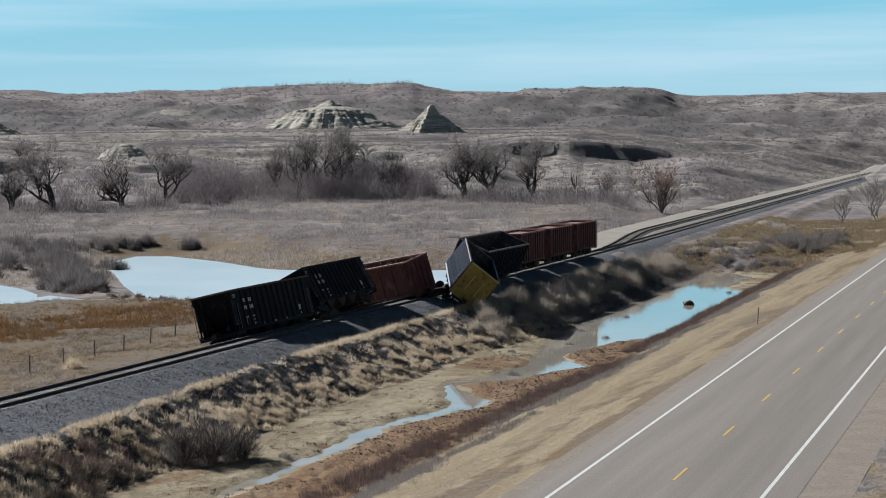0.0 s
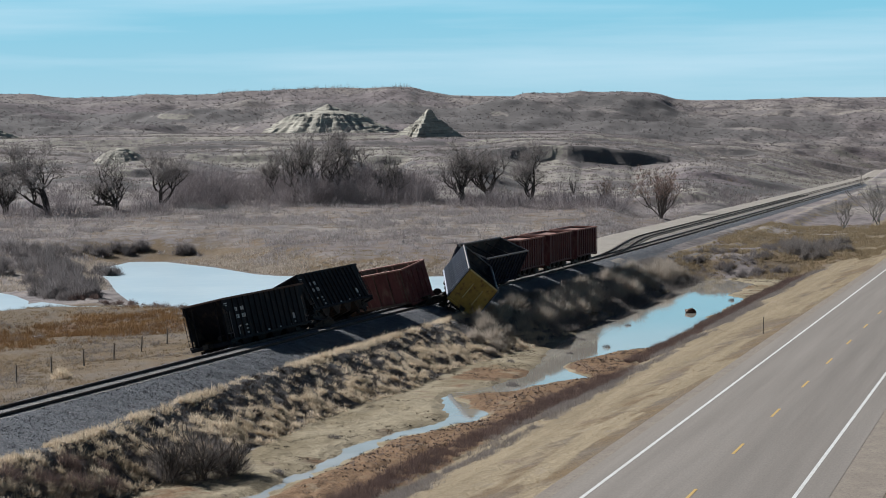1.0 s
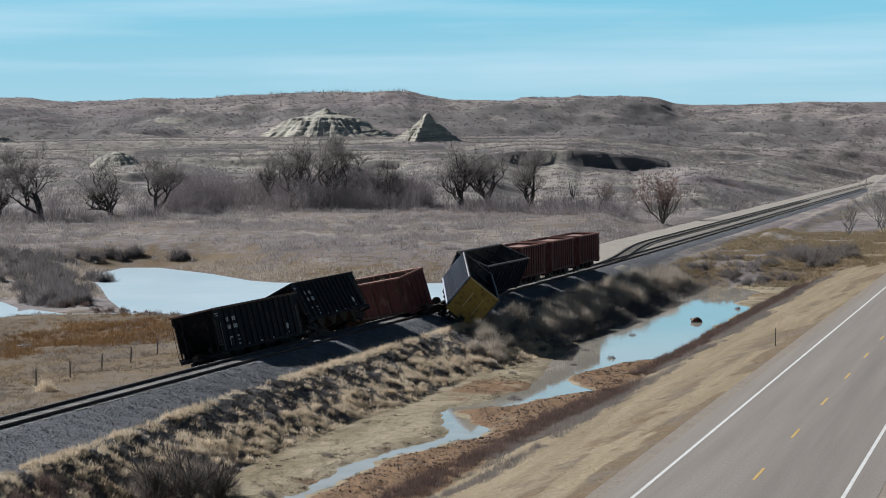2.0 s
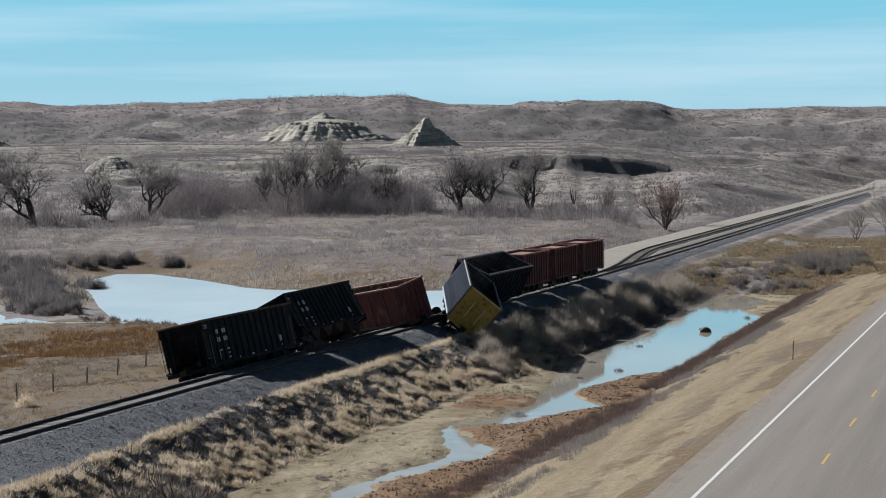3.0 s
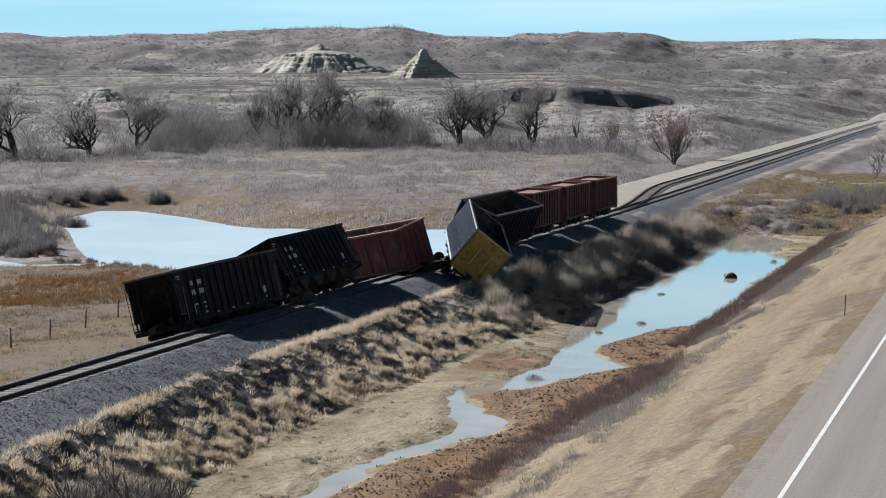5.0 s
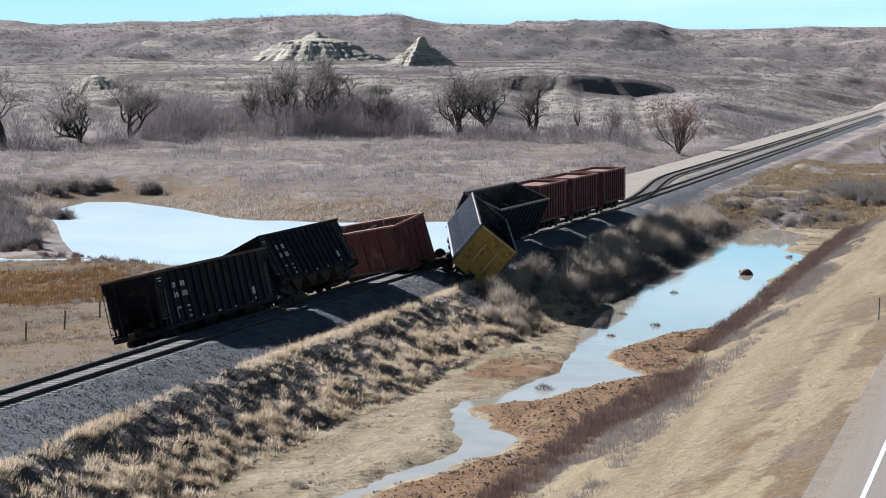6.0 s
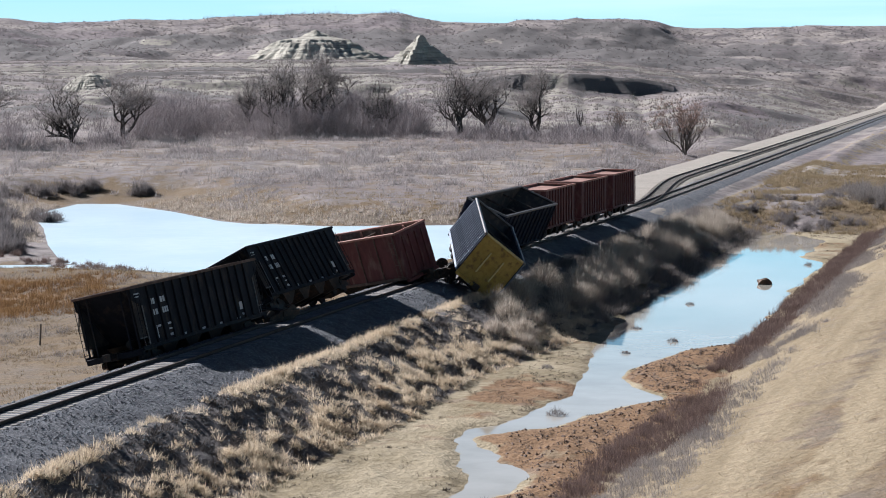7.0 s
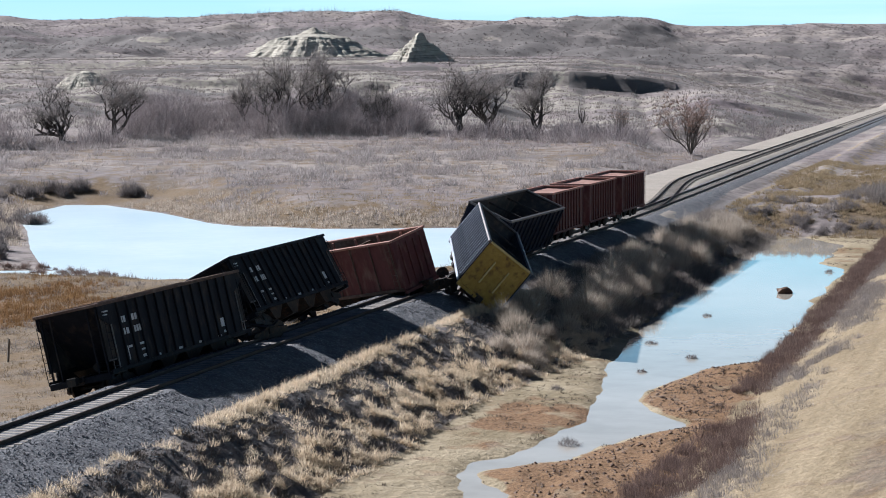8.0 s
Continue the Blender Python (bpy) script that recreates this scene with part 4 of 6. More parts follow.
def hopper_car(label, m, paint, rim_mat, inside, posts=11, porch=False, end_paint=None, marks=None, post_mat=None, trucks=True, inner_posts=0, seed=1, bays=4, L2=6.3, sheet_mat=None, post_w=0.06, margin=0.25, sunlit_fill=False):
    """An open-top hopper: ribbed sides, rim, slope sheets, bays, end gear and trucks."""
    rnd = random.Random(seed)
    car = tagged(new("hopper_car"), label, "hopper car", group="derailed hopper cars")
    car.matrix_world = m
    ends = {-1: end_paint or paint, 1: paint}
    sheet_mat = sheet_mat or inside
    th = 0.06
    lo = SILL
    for s in (-1, 1):
        bm = bmesh.new()
        if porch:
            outline = [(-L2, TOP), (L2, TOP), (L2, TOP - 0.55), (L2 - 0.75, TOP - 0.9), (L2 - 0.75, lo), (-L2 + 0.75, lo), (-L2 + 0.75, TOP - 0.9), (-L2, TOP - 0.55)]
        else:
            outline = [(-L2, TOP), (L2, TOP), (L2, lo), (-L2, lo)]
        y0, y1 = (s * W2, s * (W2 - th))
        a = [bm.verts.new((px, y0, pz)) for px, pz in outline]
        b = [bm.verts.new((px, y1, pz)) for px, pz in outline]
        bm.faces.new(a)
        bm.faces.new(b[::-1])
        for q in range(len(a)):
            bm.faces.new((a[q], b[q], b[(q + 1) % len(a)], a[(q + 1) % len(a)]))
        bmesh.ops.recalc_face_normals(bm, faces=list(bm.faces))
        part("side_wall", bm, paint, car)
        lining = box(-L2 + 0.07, L2 - 0.07, min(s * (W2 - th - 0.004), s * (W2 - th - 0.02)), max(s * (W2 - th - 0.004), s * (W2 - th - 0.02)), lo + 0.4, TOP - 0.01)
        part("inner_lining", lining, inside, car, "rust-stained inner wall")
        part("side_sill", box(-L2 + 0.02, L2 - 0.02, s * W2 - 0.05 + s * 0.02, s * W2 + 0.05 + s * 0.02, lo - 0.12, lo + 0.06, bevel=0.015), post_mat or paint, car)
        part("top_rim", box(-L2 - 0.05, L2 + 0.05, s * W2 - 0.09, s * W2 + 0.09, TOP - 0.05, TOP + 0.09, bevel=0.02), rim_mat, car, "worn top rim")
        rib = None
        span = L2 - (1.55 if porch else margin)
        for k in range(posts):
            px = -span + 2 * span * k / (posts - 1)
            mm = pose(px, s * (W2 + 0.045), 0, 0, 0, rnd.uniform(-0.6, 0.6))
            if rib is None:
                rib = part("side_post", box(-post_w, post_w, -0.05, 0.06, lo + 0.062, TOP - 0.052, bevel=0.02), post_mat or paint, car)
                rib.matrix_local = mm
            else:
                again(rib, car, mm)
    # ends and slope sheets
    for e in (-1, 1):
        end_paint = ends[e]
        if porch:
            sheet = prism([(e * (L2 - 0.02), TOP - 0.02), (e * (L2 - 0.08), TOP - 0.02), (e * (L2 - 2.6), lo + 0.25), (e * (L2 - 2.55), lo + 0.2)], -W2 + 0.08, W2 - 0.08, "y")
            part("slope_sheet", sheet, paint, car, "sloping end sheet")
            for yy in (-1.35, -0.9, 0.9, 1.35):
                part("end_post", box(e * (L2 - 0.09) - 0.035, e * (L2 - 0.09) + 0.035, yy - 0.035, yy + 0.035, lo - 0.05, TOP - 0.06), paint, car)
            part("end_sill", box(e * (L2 - 0.08) - 0.16, e * (L2 - 0.08) + 0.16, -1.5, 1.5, lo - 0.32, lo - 0.04, bevel=0.02), paint, car)
            part("end_platform", box(min(e * (L2 - 0.26), e * (L2 - 1.6)), max(e * (L2 - 0.26), e * (L2 - 1.6)), -1.4, 1.4, lo - 0.18, lo - 0.06), MAT_STEEL, car)
            for s in (-1, 1):
                bm = bmesh.new()
                add_box(bm, min(e * (L2 - 0.72), e * (L2 - 0.08)), max(e * (L2 - 0.72), e * (L2 - 0.08)), s * (W2 - 0.03) - 0.02, s * (W2 - 0.03) + 0.02, lo + 0.42, lo + 0.47)
                add_box(bm, e * (L2 - 0.4) - 0.018, e * (L2 - 0.4) + 0.018, s * (W2 - 0.03) - 0.018, s * (W2 - 0.03) + 0.018, lo + 0.02, lo + 0.42)
                add_box(bm, e * (L2 - 0.76) - 0.025, e * (L2 - 0.76) + 0.025, s * (W2 + 0.03) - 0.02, s * (W2 + 0.03) + 0.02, lo + 0.02, TOP - 0.9)
                part("grab_rail", bm, MAT_RIMGREY, car, "worn grey grab rail at the end platform")
            part("brake_cylinder", tube([(e * (L2 - 1.4), -0.4, lo + 0.25), (e * (L2 - 0.8), -0.4, lo + 0.25)], 0.17, 10), MAT_STEEL, car)
        else:
            part("end_wall", box(min(e * L2, e * (L2 - th)), max(e * L2, e * (L2 - th)), -W2 + 0.065, W2 - 0.065, lo - 0.1, TOP - 0.01), end_paint, car)
            part("slope_sheet", prism([(e * (L2 - 0.09), TOP - 0.12), (e * (L2 - 0.13), TOP - 0.12), (e * (L2 - 3.2), lo + 0.25), (e * (L2 - 3.14), lo + 0.2)], -W2 + 0.09, W2 - 0.09, "y"), sheet_mat, car, "sloping end sheet")
            part("inner_lining", box(min(e * (L2 - th - 0.004), e * (L2 - th - 0.02)), max(e * (L2 - th - 0.004), e * (L2 - th - 0.02)), -W2 + 0.09, W2 - 0.09, lo + 0.4, TOP - 0.012), inside, car, "rust-stained inner wall")
            rib = None
            for yy in (-0.95, -0.32, 0.32, 0.95) if end_paint is not MAT_GOLD else (-0.5, 0.5):
                a, b = (lo + 0.1, TOP - 0.3) if end_paint is not MAT_GOLD else (lo + 0.55, TOP - 0.75)
                part("end_post", box(e * (L2 + 0.05) - 0.05, e * (L2 + 0.05) + 0.05, yy - 0.045, yy + 0.045, a, b, bevel=0.015), MAT_GOLDRIB if end_paint is MAT_GOLD else end_paint, car)
            part("end_sill", box(e * (L2 + 0.06) - 0.1, e * (L2 + 0.06) + 0.1, -1.5, 1.5, lo - 0.3, lo - 0.102, bevel=0.02), end_paint, car)
        part("end_rim", box(e * L2 - 0.08, e * L2 + 0.08, -W2 + 0.092, W2 - 0.092, TOP - 0.045, TOP + 0.085, bevel=0.02), MAT_GOLDRIB if end_paint is MAT_GOLD else rim_mat, car)
        # ladder at the corner
        for s in (-1, 1):
            bm = bmesh.new()
            lx = e * (L2 - 0.32)
            for q in range(7):
                zz = lo + 0.15 + 0.36 * q
                add_box(bm, lx - 0.2, lx + 0.2, s * (W2 + 0.10) - 0.012, s * (W2 + 0.10) + 0.012, zz, zz + 0.028)
            for dx in (-0.2, 0.2):
                add_box(bm, lx + dx - 0.012, lx + dx + 0.012, s * (W2 + 0.11) - 0.012, s * (W2 + 0.11) + 0.012, lo + 0.05, lo + 2.5)
            part("ladder", bm, post_mat or paint, car)
        # coupler
        bm = box(min(e * (L2 + 0.1), e * (L2 + 0.62)), max(e * (L2 + 0.1), e * (L2 + 0.62)), -0.11, 0.11, 0.74, 0.96, bevel=0.02)
        add_box(bm, min(e * (L2 + 0.58), e * (L2 + 0.82)), max(e * (L2 + 0.58), e * (L2 + 0.82)), -0.2, 0.2, 0.68, 1.02)
        part("coupler", bm, MAT_STEEL, car)
        part("air_hose", tube([(e * (L2 + 0.15), 0.35, 0.8), (e * (L2 + 0.32), 0.36, 0.55), (e * (L2 + 0.42), 0.33, 0.38), (e * (L2 + 0.5), 0.28, 0.42)], 0.03, 6), MAT_STEEL, car)
    # floor ridges between the bays
    reach = L2 - 1.9
    step = 2 * reach / bays
    for k in range(bays):
        c = -reach + step * (k + 0.5)
        chute = bmesh.new()
        top = [(c - step / 2, -W2 + 0.09), (c + step / 2, -W2 + 0.09), (c + step / 2, W2 - 0.09), (c - step / 2, W2 - 0.09)]
        low = [(c - 0.32, -W2 + 0.35), (c + 0.32, -W2 + 0.35), (c + 0.32, W2 - 0.35), (c - 0.32, W2 - 0.35)]
        a = [chute.verts.new((px, py, lo + 0.2)) for px, py in top]
        b = [chute.verts.new((px, py, 0.28)) for px, py in low]
        for q in range(4):
            chute.faces.new((a[q], a[(q + 1) % 4], b[(q + 1) % 4], b[q]))
        chute.faces.new(b)
        bmesh.ops.solidify(chute, geom=list(chute.faces), thickness=0.03)
        part("discharge_bay", chute, MAT_STEEL, car, "dark hopper discharge bay")
    part("centre_sill", box(-L2 - 0.1, L2 + 0.1, -0.2, 0.2, 0.62, 0.95), MAT_STEEL, car)
    for k in range(2):
        bx = -2.1 + 4.2 * k
        part("cross_tie", box(bx - 0.06, bx + 0.06, -W2 + 0.09, W2 - 0.09, TOP - 0.35, TOP - 0.23), inside, car)
    for k in range(inner_posts):
        bx = -4.6 + 9.2 * k / max(inner_posts - 1, 1)
        part("inner_post", box(bx - 0.06, bx + 0.06, W2 - 0.2, W2 - 0.085, lo + 0.5, TOP - 0.06), rim_mat, car)
    if trucks:
        truck(car, -L2 + 1.75, rnd.uniform(-3, 3))
        truck(car, L2 - 1.75, rnd.uniform(-3, 3))
    if sunlit_fill:        # added pale red surface for the sunlit insides, banked up against the sides
        n, m = 40, 14
        gx, gy = np.meshgrid(np.linspace(-L2 + 1.5, L2 - 0.1, n), np.linspace(-W2 + 0.085, W2 - 0.085, m), indexing="ij")
        gz = TOP - 0.10 - 1.3 * ease(gx, -L2 + 2.4, -L2 + 1.5) - 0.10 * (1 - np.abs(gy) / W2) + 0.10 * (fbm(gx * 1.4 + seed, gy * 1.4, 3, seed) - 0.5)
        i, j = np.meshgrid(np.arange(n - 1), np.arange(m - 1), indexing="ij")
        faces = np.stack([i * m + j, (i + 1) * m + j, (i + 1) * m + j + 1, i * m + j + 1], -1).reshape(-1, 4)
        tagged(from_arrays("sunlit_fill", np.stack([gx, gy, gz], -1).reshape(-1, 3), faces, MAT_PINKSHEET, car, True), "added pale red surface near the rim, coloured as sunlit")
    # lettering: plain bars in place of the numbers
    for mx, mz, ml, mh in marks or ():
        part("lettering", box(mx, mx + ml, -W2 - 0.012, -W2 - 0.004, mz, mz + mh), MAT_MARK, car, "faded white lettering bar")
    return car


def car_pose(x, y, z, yaw, pitch, roll):
    return Matrix.Translation((x, y, z)) @ Matrix.Rotation(radians(yaw), 4, "Z") @ Matrix.Rotation(radians(pitch), 4, "Y") @ Matrix.Rotation(radians(roll), 4, "X")


MARKS = [(-6.6, 3.42, 0.5, 0.07), (-6.6, 3.28, 0.42, 0.06)] + [(mx - 0.45, mz, ml, mh) for mx, mz, ml, mh in [(-4.75, 2.82, 0.18, 0.27), (-4.5, 2.82, 0.18, 0.27), (-3.75, 2.82, 0.2, 0.27), (-3.48, 2.82, 0.2, 0.27), (-4.72, 2.3, 0.2, 0.27), (-4.42, 2.3, 0.22, 0.27), (-3.72, 2.3, 0.16, 0.28), (-3.5, 2.3, 0.16, 0.28), (-3.28, 2.3, 0.16, 0.28),
         (-4.7, 1.2, 0.12, 0.6), (-4.5, 1.7, 0.3, 0.1), (-3.5, 1.7, 0.5, 0.1), (-3.45, 1.45, 0.45, 0.08), (-3.45, 1.15, 0.5, 0.12), (-2.2, 1.02, 0.35, 0.1), (-0.1, 1.02, 0.35, 0.1), (1.9, 1.02, 0.35, 0.1), (3.9, 1.02, 0.35, 0.1), (4.45, 1.45, 0.4, 0.4), (4.6, 1.15, 0.35, 0.12)]]
HOPPERS = [
    hopper_car("black hopper car derailed askew beside the track", car_pose(-42.4, 69.2, -1.66, 85.9, -0.9, -12.8), MAT_BLACK, MAT_INSIDE, MAT_COALIN, posts=13, porch=True, marks=MARKS, seed=1, L2=6.85),
    hopper_car("black hopper car leaning far over on the track bank", car_pose(-41.85, 84.6, -1.08, 89.2, -0.5, -28.3), MAT_BLACK, MAT_BLACK, MAT_COALIN, posts=13, porch=True, marks=MARKS, seed=2, L2=6.85),
    hopper_car("rust-red hopper car slewed across the track", car_pose(-44.2, 101.5, -2.04, -24.7, -9.48, 13.3), MAT_RED, MAT_RIMRED, MAT_INSIDE, posts=9, inner_posts=6, post_mat=MAT_INSIDE, post_w=0.03, seed=3),
    hopper_car("blue-black hopper car with a yellow end tipped over the embankment", car_pose(-37.92, 105.28, -0.91, 107.5, -6.4, 39.4), MAT_BLUEBLK, MAT_RIMGREY, MAT_COALIN, posts=17, end_paint=MAT_GOLD, post_mat=MAT_STRIPE, post_w=0.035, seed=4),
    hopper_car("dark empty hopper car leaning towards the ditch", car_pose(-39.96, 121.41, -0.5, 86.6, -0.64, 24.2), MAT_BLUEBLK, MAT_RIMGREY, MAT_COALIN, posts=13, seed=5),
]
for k, yy in enumerate((134.7, 147.7, 160.8)):
    HOPPERS.append(hopper_car("rust-red hopper car standing upright on the rails", car_pose(TRACK_X, yy, RAIL_Z + 0.2, 90, 0, 0), MAT_RED, MAT_RIMRED, MAT_INSIDE, posts=9, margin=1.25, inner_posts=0, seed=6 + k, L2=5.15, bays=3, sheet_mat=MAT_PINKSHEET, sunlit_fill=True))

# ---- vegetation ----
def blades(rs, px, py, pz, high, spread, count, lean=0.5, wide=0.02, jitter=0.35):
    """Thin upright triangles fanning out from each root."""
    n = len(px)
    k = np.repeat(np.arange(n), count)
    m = len(k)
    h = np.broadcast_to(high, n)[k] * (1 + jitter * (rs.rand(m) * 2 - 1))
    sp = np.broadcast_to(spread, n)[k]
    a, q = rs.rand(m) * 2 * np.pi, np.sqrt(rs.rand(m))
    bx, by = px[k] + sp * 0.55 * q * np.cos(a), py[k] + sp * 0.55 * q * np.sin(a)
    out = lean * h * (0.3 + rs.rand(m)) * q
    tx, ty, tz = bx + out * np.cos(a), by + out * np.sin(a), pz[k] + h * (1 - 0.35 * q)
    b = rs.rand(m) * np.pi
    w = np.broadcast_to(wide, n)[k] * (0.6 + 0.8 * rs.rand(m))
    v = np.empty((m, 3, 3), np.float32)
    v[:, 0] = np.stack([bx - w * np.cos(b), by - w * np.sin(b), pz[k] - 0.05], -1)
    v[:, 1] = np.stack([bx + w * np.cos(b), by + w * np.sin(b), pz[k] - 0.05], -1)
    v[:, 2] = np.stack([tx, ty, tz], -1)
    return v.reshape(-1, 3)


def stuff(name, verts, mat, label, category):
    ob = from_arrays(name, verts, np.arange(len(verts)).reshape(-1, 3), mat)
    return tagged(ob, label, category, kind="stuff")


def scatter(rs, n, x0, x1, y0, y1, keep=None):
    x, y = x0 + (x1 - x0) * rs.rand(n), y0 + (y1 - y0) * rs.rand(n)
    if keep is not None:
        k = rs.rand(n) < keep(x, y)
        x, y = x[k], y[k]
    return x, y, ground(x, y)


rs = np.random.RandomState(11)


def domes(rs, px, py, pz, rad, high, count, length=0.35, wide=0.012, core=0.55):
    """Rounded bushes: fine slivers filling a half-ball, pointing outwards and up."""
    n = len(px)
    k = np.repeat(np.arange(n), count)
    m = len(k)
    d = rs.normal(size=(m, 3))
    d[:, 2] = np.abs(d[:, 2])
    d /= np.linalg.norm(d, axis=1)[:, None]
    q = (core + (1 - core) * rs.rand(m) ** 0.6) * (0.75 + 0.4 * value_noise(d[:, 0] * 2.3 + k, d[:, 1] * 2.3, 3))
    rad, high = np.broadcast_to(rad, n)[k], np.broadcast_to(high, n)[k]
    length = length * (0.5 + rs.rand(m)) * high
    base = np.stack([px[k] + d[:, 0] * q * rad, py[k] + d[:, 1] * q * rad, pz[k] + d[:, 2] * q * high - 0.5 * length], -1)
    tip = d * np.array([0.8, 0.8, 0.9]) + np.array([0, 0, 0.45]) + rs.normal(size=(m, 3)) * 0.3
    tip = base + tip * length[:, None]
    side = rs.normal(size=(m, 3))
    side *= (wide * (0.6 + 0.8 * rs.rand(m)) / np.linalg.norm(side, axis=1))[:, None]
    return np.stack([base - side, base + side, tip], 1).reshape(-1, 3).astype(np.float32)


def bush(name, spots, mat, label, category, seed, count, wide=0.014):
    """One mass of rounded leafless bushes on the land."""
    rq = np.random.RandomState(seed)
    x, y, rad, high = (np.array([p[q] for p in spots], float) for q in range(4))
    return stuff(name, domes(rq, x, y, ground(x, y) - 0.05, rad, high, count, 0.4, wide, 0.35), mat, label, category)


def bushes(name, spots, mat, label, seed, count, wide, group):
    """Rounded leafless bushes, one by one."""
    rq = np.random.RandomState(seed)
    for px, py, rad, high in spots:
        verts = domes(rq, np.zeros(1), np.zeros(1), np.zeros(1), rad, high, count, 0.4, wide, 0.35)
        ob = tagged(from_arrays(name, verts, np.arange(len(verts)).reshape(-1, 3), mat), label, "bush", group=group)
        ob.location = (px, py, max(ground_at(px, py), WATER_Z if px > -30 else -9.0) - 0.05)


def bush_ring(rq, spots, per):
    """Smaller bushes crowded round each spot."""
    out = []
    for cx, cy, rad, high in spots:
        for q in range(per):
            a, g = rq.uniform(0, 6.283), math.sqrt(rq.uniform(0, 1)) * rad
            f = rq.uniform(0.55, 1.1) * (1 - 0.35 * (g / rad) ** 2)
            out.append((cx + g * math.cos(a), cy + g * math.sin(a), 0.62 * high * f * rq.uniform(0.8, 1.3), high * f))
    return out


# bleached tussocks on the railway bank
def bank_keep(x, y):
    line = grass_line(y)
    foot = table(y, FOOT)
    crest = np.maximum(np.maximum(ease(y, 50, 60), ease(y, 46, 38)), 0.08) * ease(np.abs(x - line - 0.45), 0.7, 0.25) * ease(fbm(x * 0.3, y * 0.5, 2, 50), 0.36, 0.52)
    return np.maximum(clumps(x, y) * (0.10 + 0.90 * ease(x, foot - 3.0 - 1.2 * ease(y, 55, 75) - 1.6 * ease(y, 46, 34), foot - 1.5)), crest) * ease(x, line - 0.3, line + 0.2) * ease(x, foot + 0.5, foot - 0.5)


def off_foot(y0, y1, n):
    """Spots spread over the railway bank, which follows its own foot and crest."""
    y = y0 + (y1 - y0) * rs.rand(n)
    x = grass_line(y) - 0.6 + (table(y, FOOT) + 1.0 - grass_line(y) + 0.6) * rs.rand(n)
    return x, y


x, y = off_foot(4, 108, 22000)
k = rs.rand(len(x)) < bank_keep(x, y)
x, y = x[k], y[k]
z = ground(x, y)
stuff("bank_grass", np.concatenate([blades(rs, x, y, z, 0.08 + 0.13 * rs.rand(len(x)), 0.32, 22, 1.4, 0.012), domes(rs, x, y, z, 0.14 + 0.16 * rs.rand(len(x)), 0.12 + 0.22 * rs.rand(len(x)), 30, 0.6, 0.014, 0.5)]), MAT_STRAW, "bleached tussock grass on the railway bank", "grass")
x, y = off_foot(4, 108, 9000)
k = rs.rand(len(x)) < 0.9 * (1 - clumps(x, y)) * ease(x, grass_line(y), grass_line(y) + 0.8) * ease(x, table(y, FOOT) + 0.2, table(y, FOOT) - 0.8)
x, y = x[k], y[k]
z = ground(x, y)
stuff("bank_brush", blades(rs, x, y, z, 0.10 + 0.2 * rs.rand(len(x)), 0.4, 20, 1.1, 0.012), MAT_DARKBRUSH, "dark dead brush between the tussocks", "brush")
x, y, z = scatter(rs, 500, -36.6, -33.2, 2, 104, lambda x, y: ease(x, grass_line(y), grass_line(y) - 0.3) * ease(x, grass_line(y) - 0.9, grass_line(y) - 0.4))
stuff("ballast_tufts", blades(rs, x, y, z, 0.12 + 0.14 * rs.rand(len(x)), 0.25, 22, 1.2, 0.012), MAT_VERGE, "sparse dry tufts at the ballast edge", "grass")
# taller grass and billowing bushes on the shaded bank under the train
x, y, z = scatter(rs, 2600, -35.6, -28.6, 99, 190, lambda x, y: 0.2 + ease(fbm(x * 0.3, y * 0.2, 3, 53), 0.42, 0.6))
stuff("tall_bank_grass", blades(rs, x, y, z, 0.3 + 0.4 * rs.rand(len(x)), 0.7, 50, 0.8, 0.016), MAT_SAGE, "tall grey-tan grass on the shaded bank", "grass")
plumes = [(-32.8 + rng.uniform(-1.7, 2.2), 101 + 1.25 * k + rng.uniform(-1, 1), rng.uniform(0.8, 1.35), rng.uniform(1.0, 1.9)) for k in range(68)]
bushes("feathery_bush", plumes, MAT_BLEACHED, "pale feathery dry bush on the shaded bank", 73, 1500, 0.011, "bushes under the train")


# rust-brown weeds and grey brush at the foot of the road bank
def weed_band(x, y):
    low = np.interp(y, (5, 40, 54, 60, 76, 84, 98, 190), (-20.1, -19.4, -19.2, -19.2, -18.2, -18.6, -18.9, -18.8))
    high = np.interp(y, (5, 40, 54, 60, 72, 80, 98, 190), (-18.3, -18.0, -17.6, -15.4, -15.8, -17.2, -16.7, -16.6))
    return ease(x, low - 0.1, low + 0.4) * ease(x, high + 0.5, high - 0.2) * (1 - 0.92 * ease(np.abs(y - 79), 5.5, 3.5)) * (0.5 + 0.5 * ease(fbm(x * 0.6, y * 0.3, 3, 60), 0.3, 0.5))


def sage_band(x, y):
    low = np.interp(y, (5, 54, 60, 72, 80, 98, 190), (-18.3, -17.6, -15.4, -15.8, -17.2, -16.7, -16.6))
    return ease(x, low - 0.4, low + 0.3) * ease(x, -13.0, -14.6) * ease(fbm(x * 0.5, y * 0.16, 3, 58), 0.36, 0.54) * (1 - 0.6 * ease(np.abs(y - 72), 14, 8))


x, y, z = scatter(rs, 13000, -20.4, -15.0, 2, 188, weed_band)
stuff("ditch_weeds", blades(rs, x, y, z, 0.22 + 0.3 * rs.rand(len(x)), 0.5, 30, 0.6, 0.009), MAT_RUSTWEED, "rust-brown weeds along the ditch edge", "weeds")
x, y, z = scatter(rs, 12000, -18.6, -12.8, 2, 190, sage_band)
stuff("road_brush", blades(rs, x, y, z, 0.14 + 0.22 * rs.rand(len(x)), 0.5, 30, 0.7, 0.008), MAT_PALESAGE, "grey dead brush on the road bank", "brush")
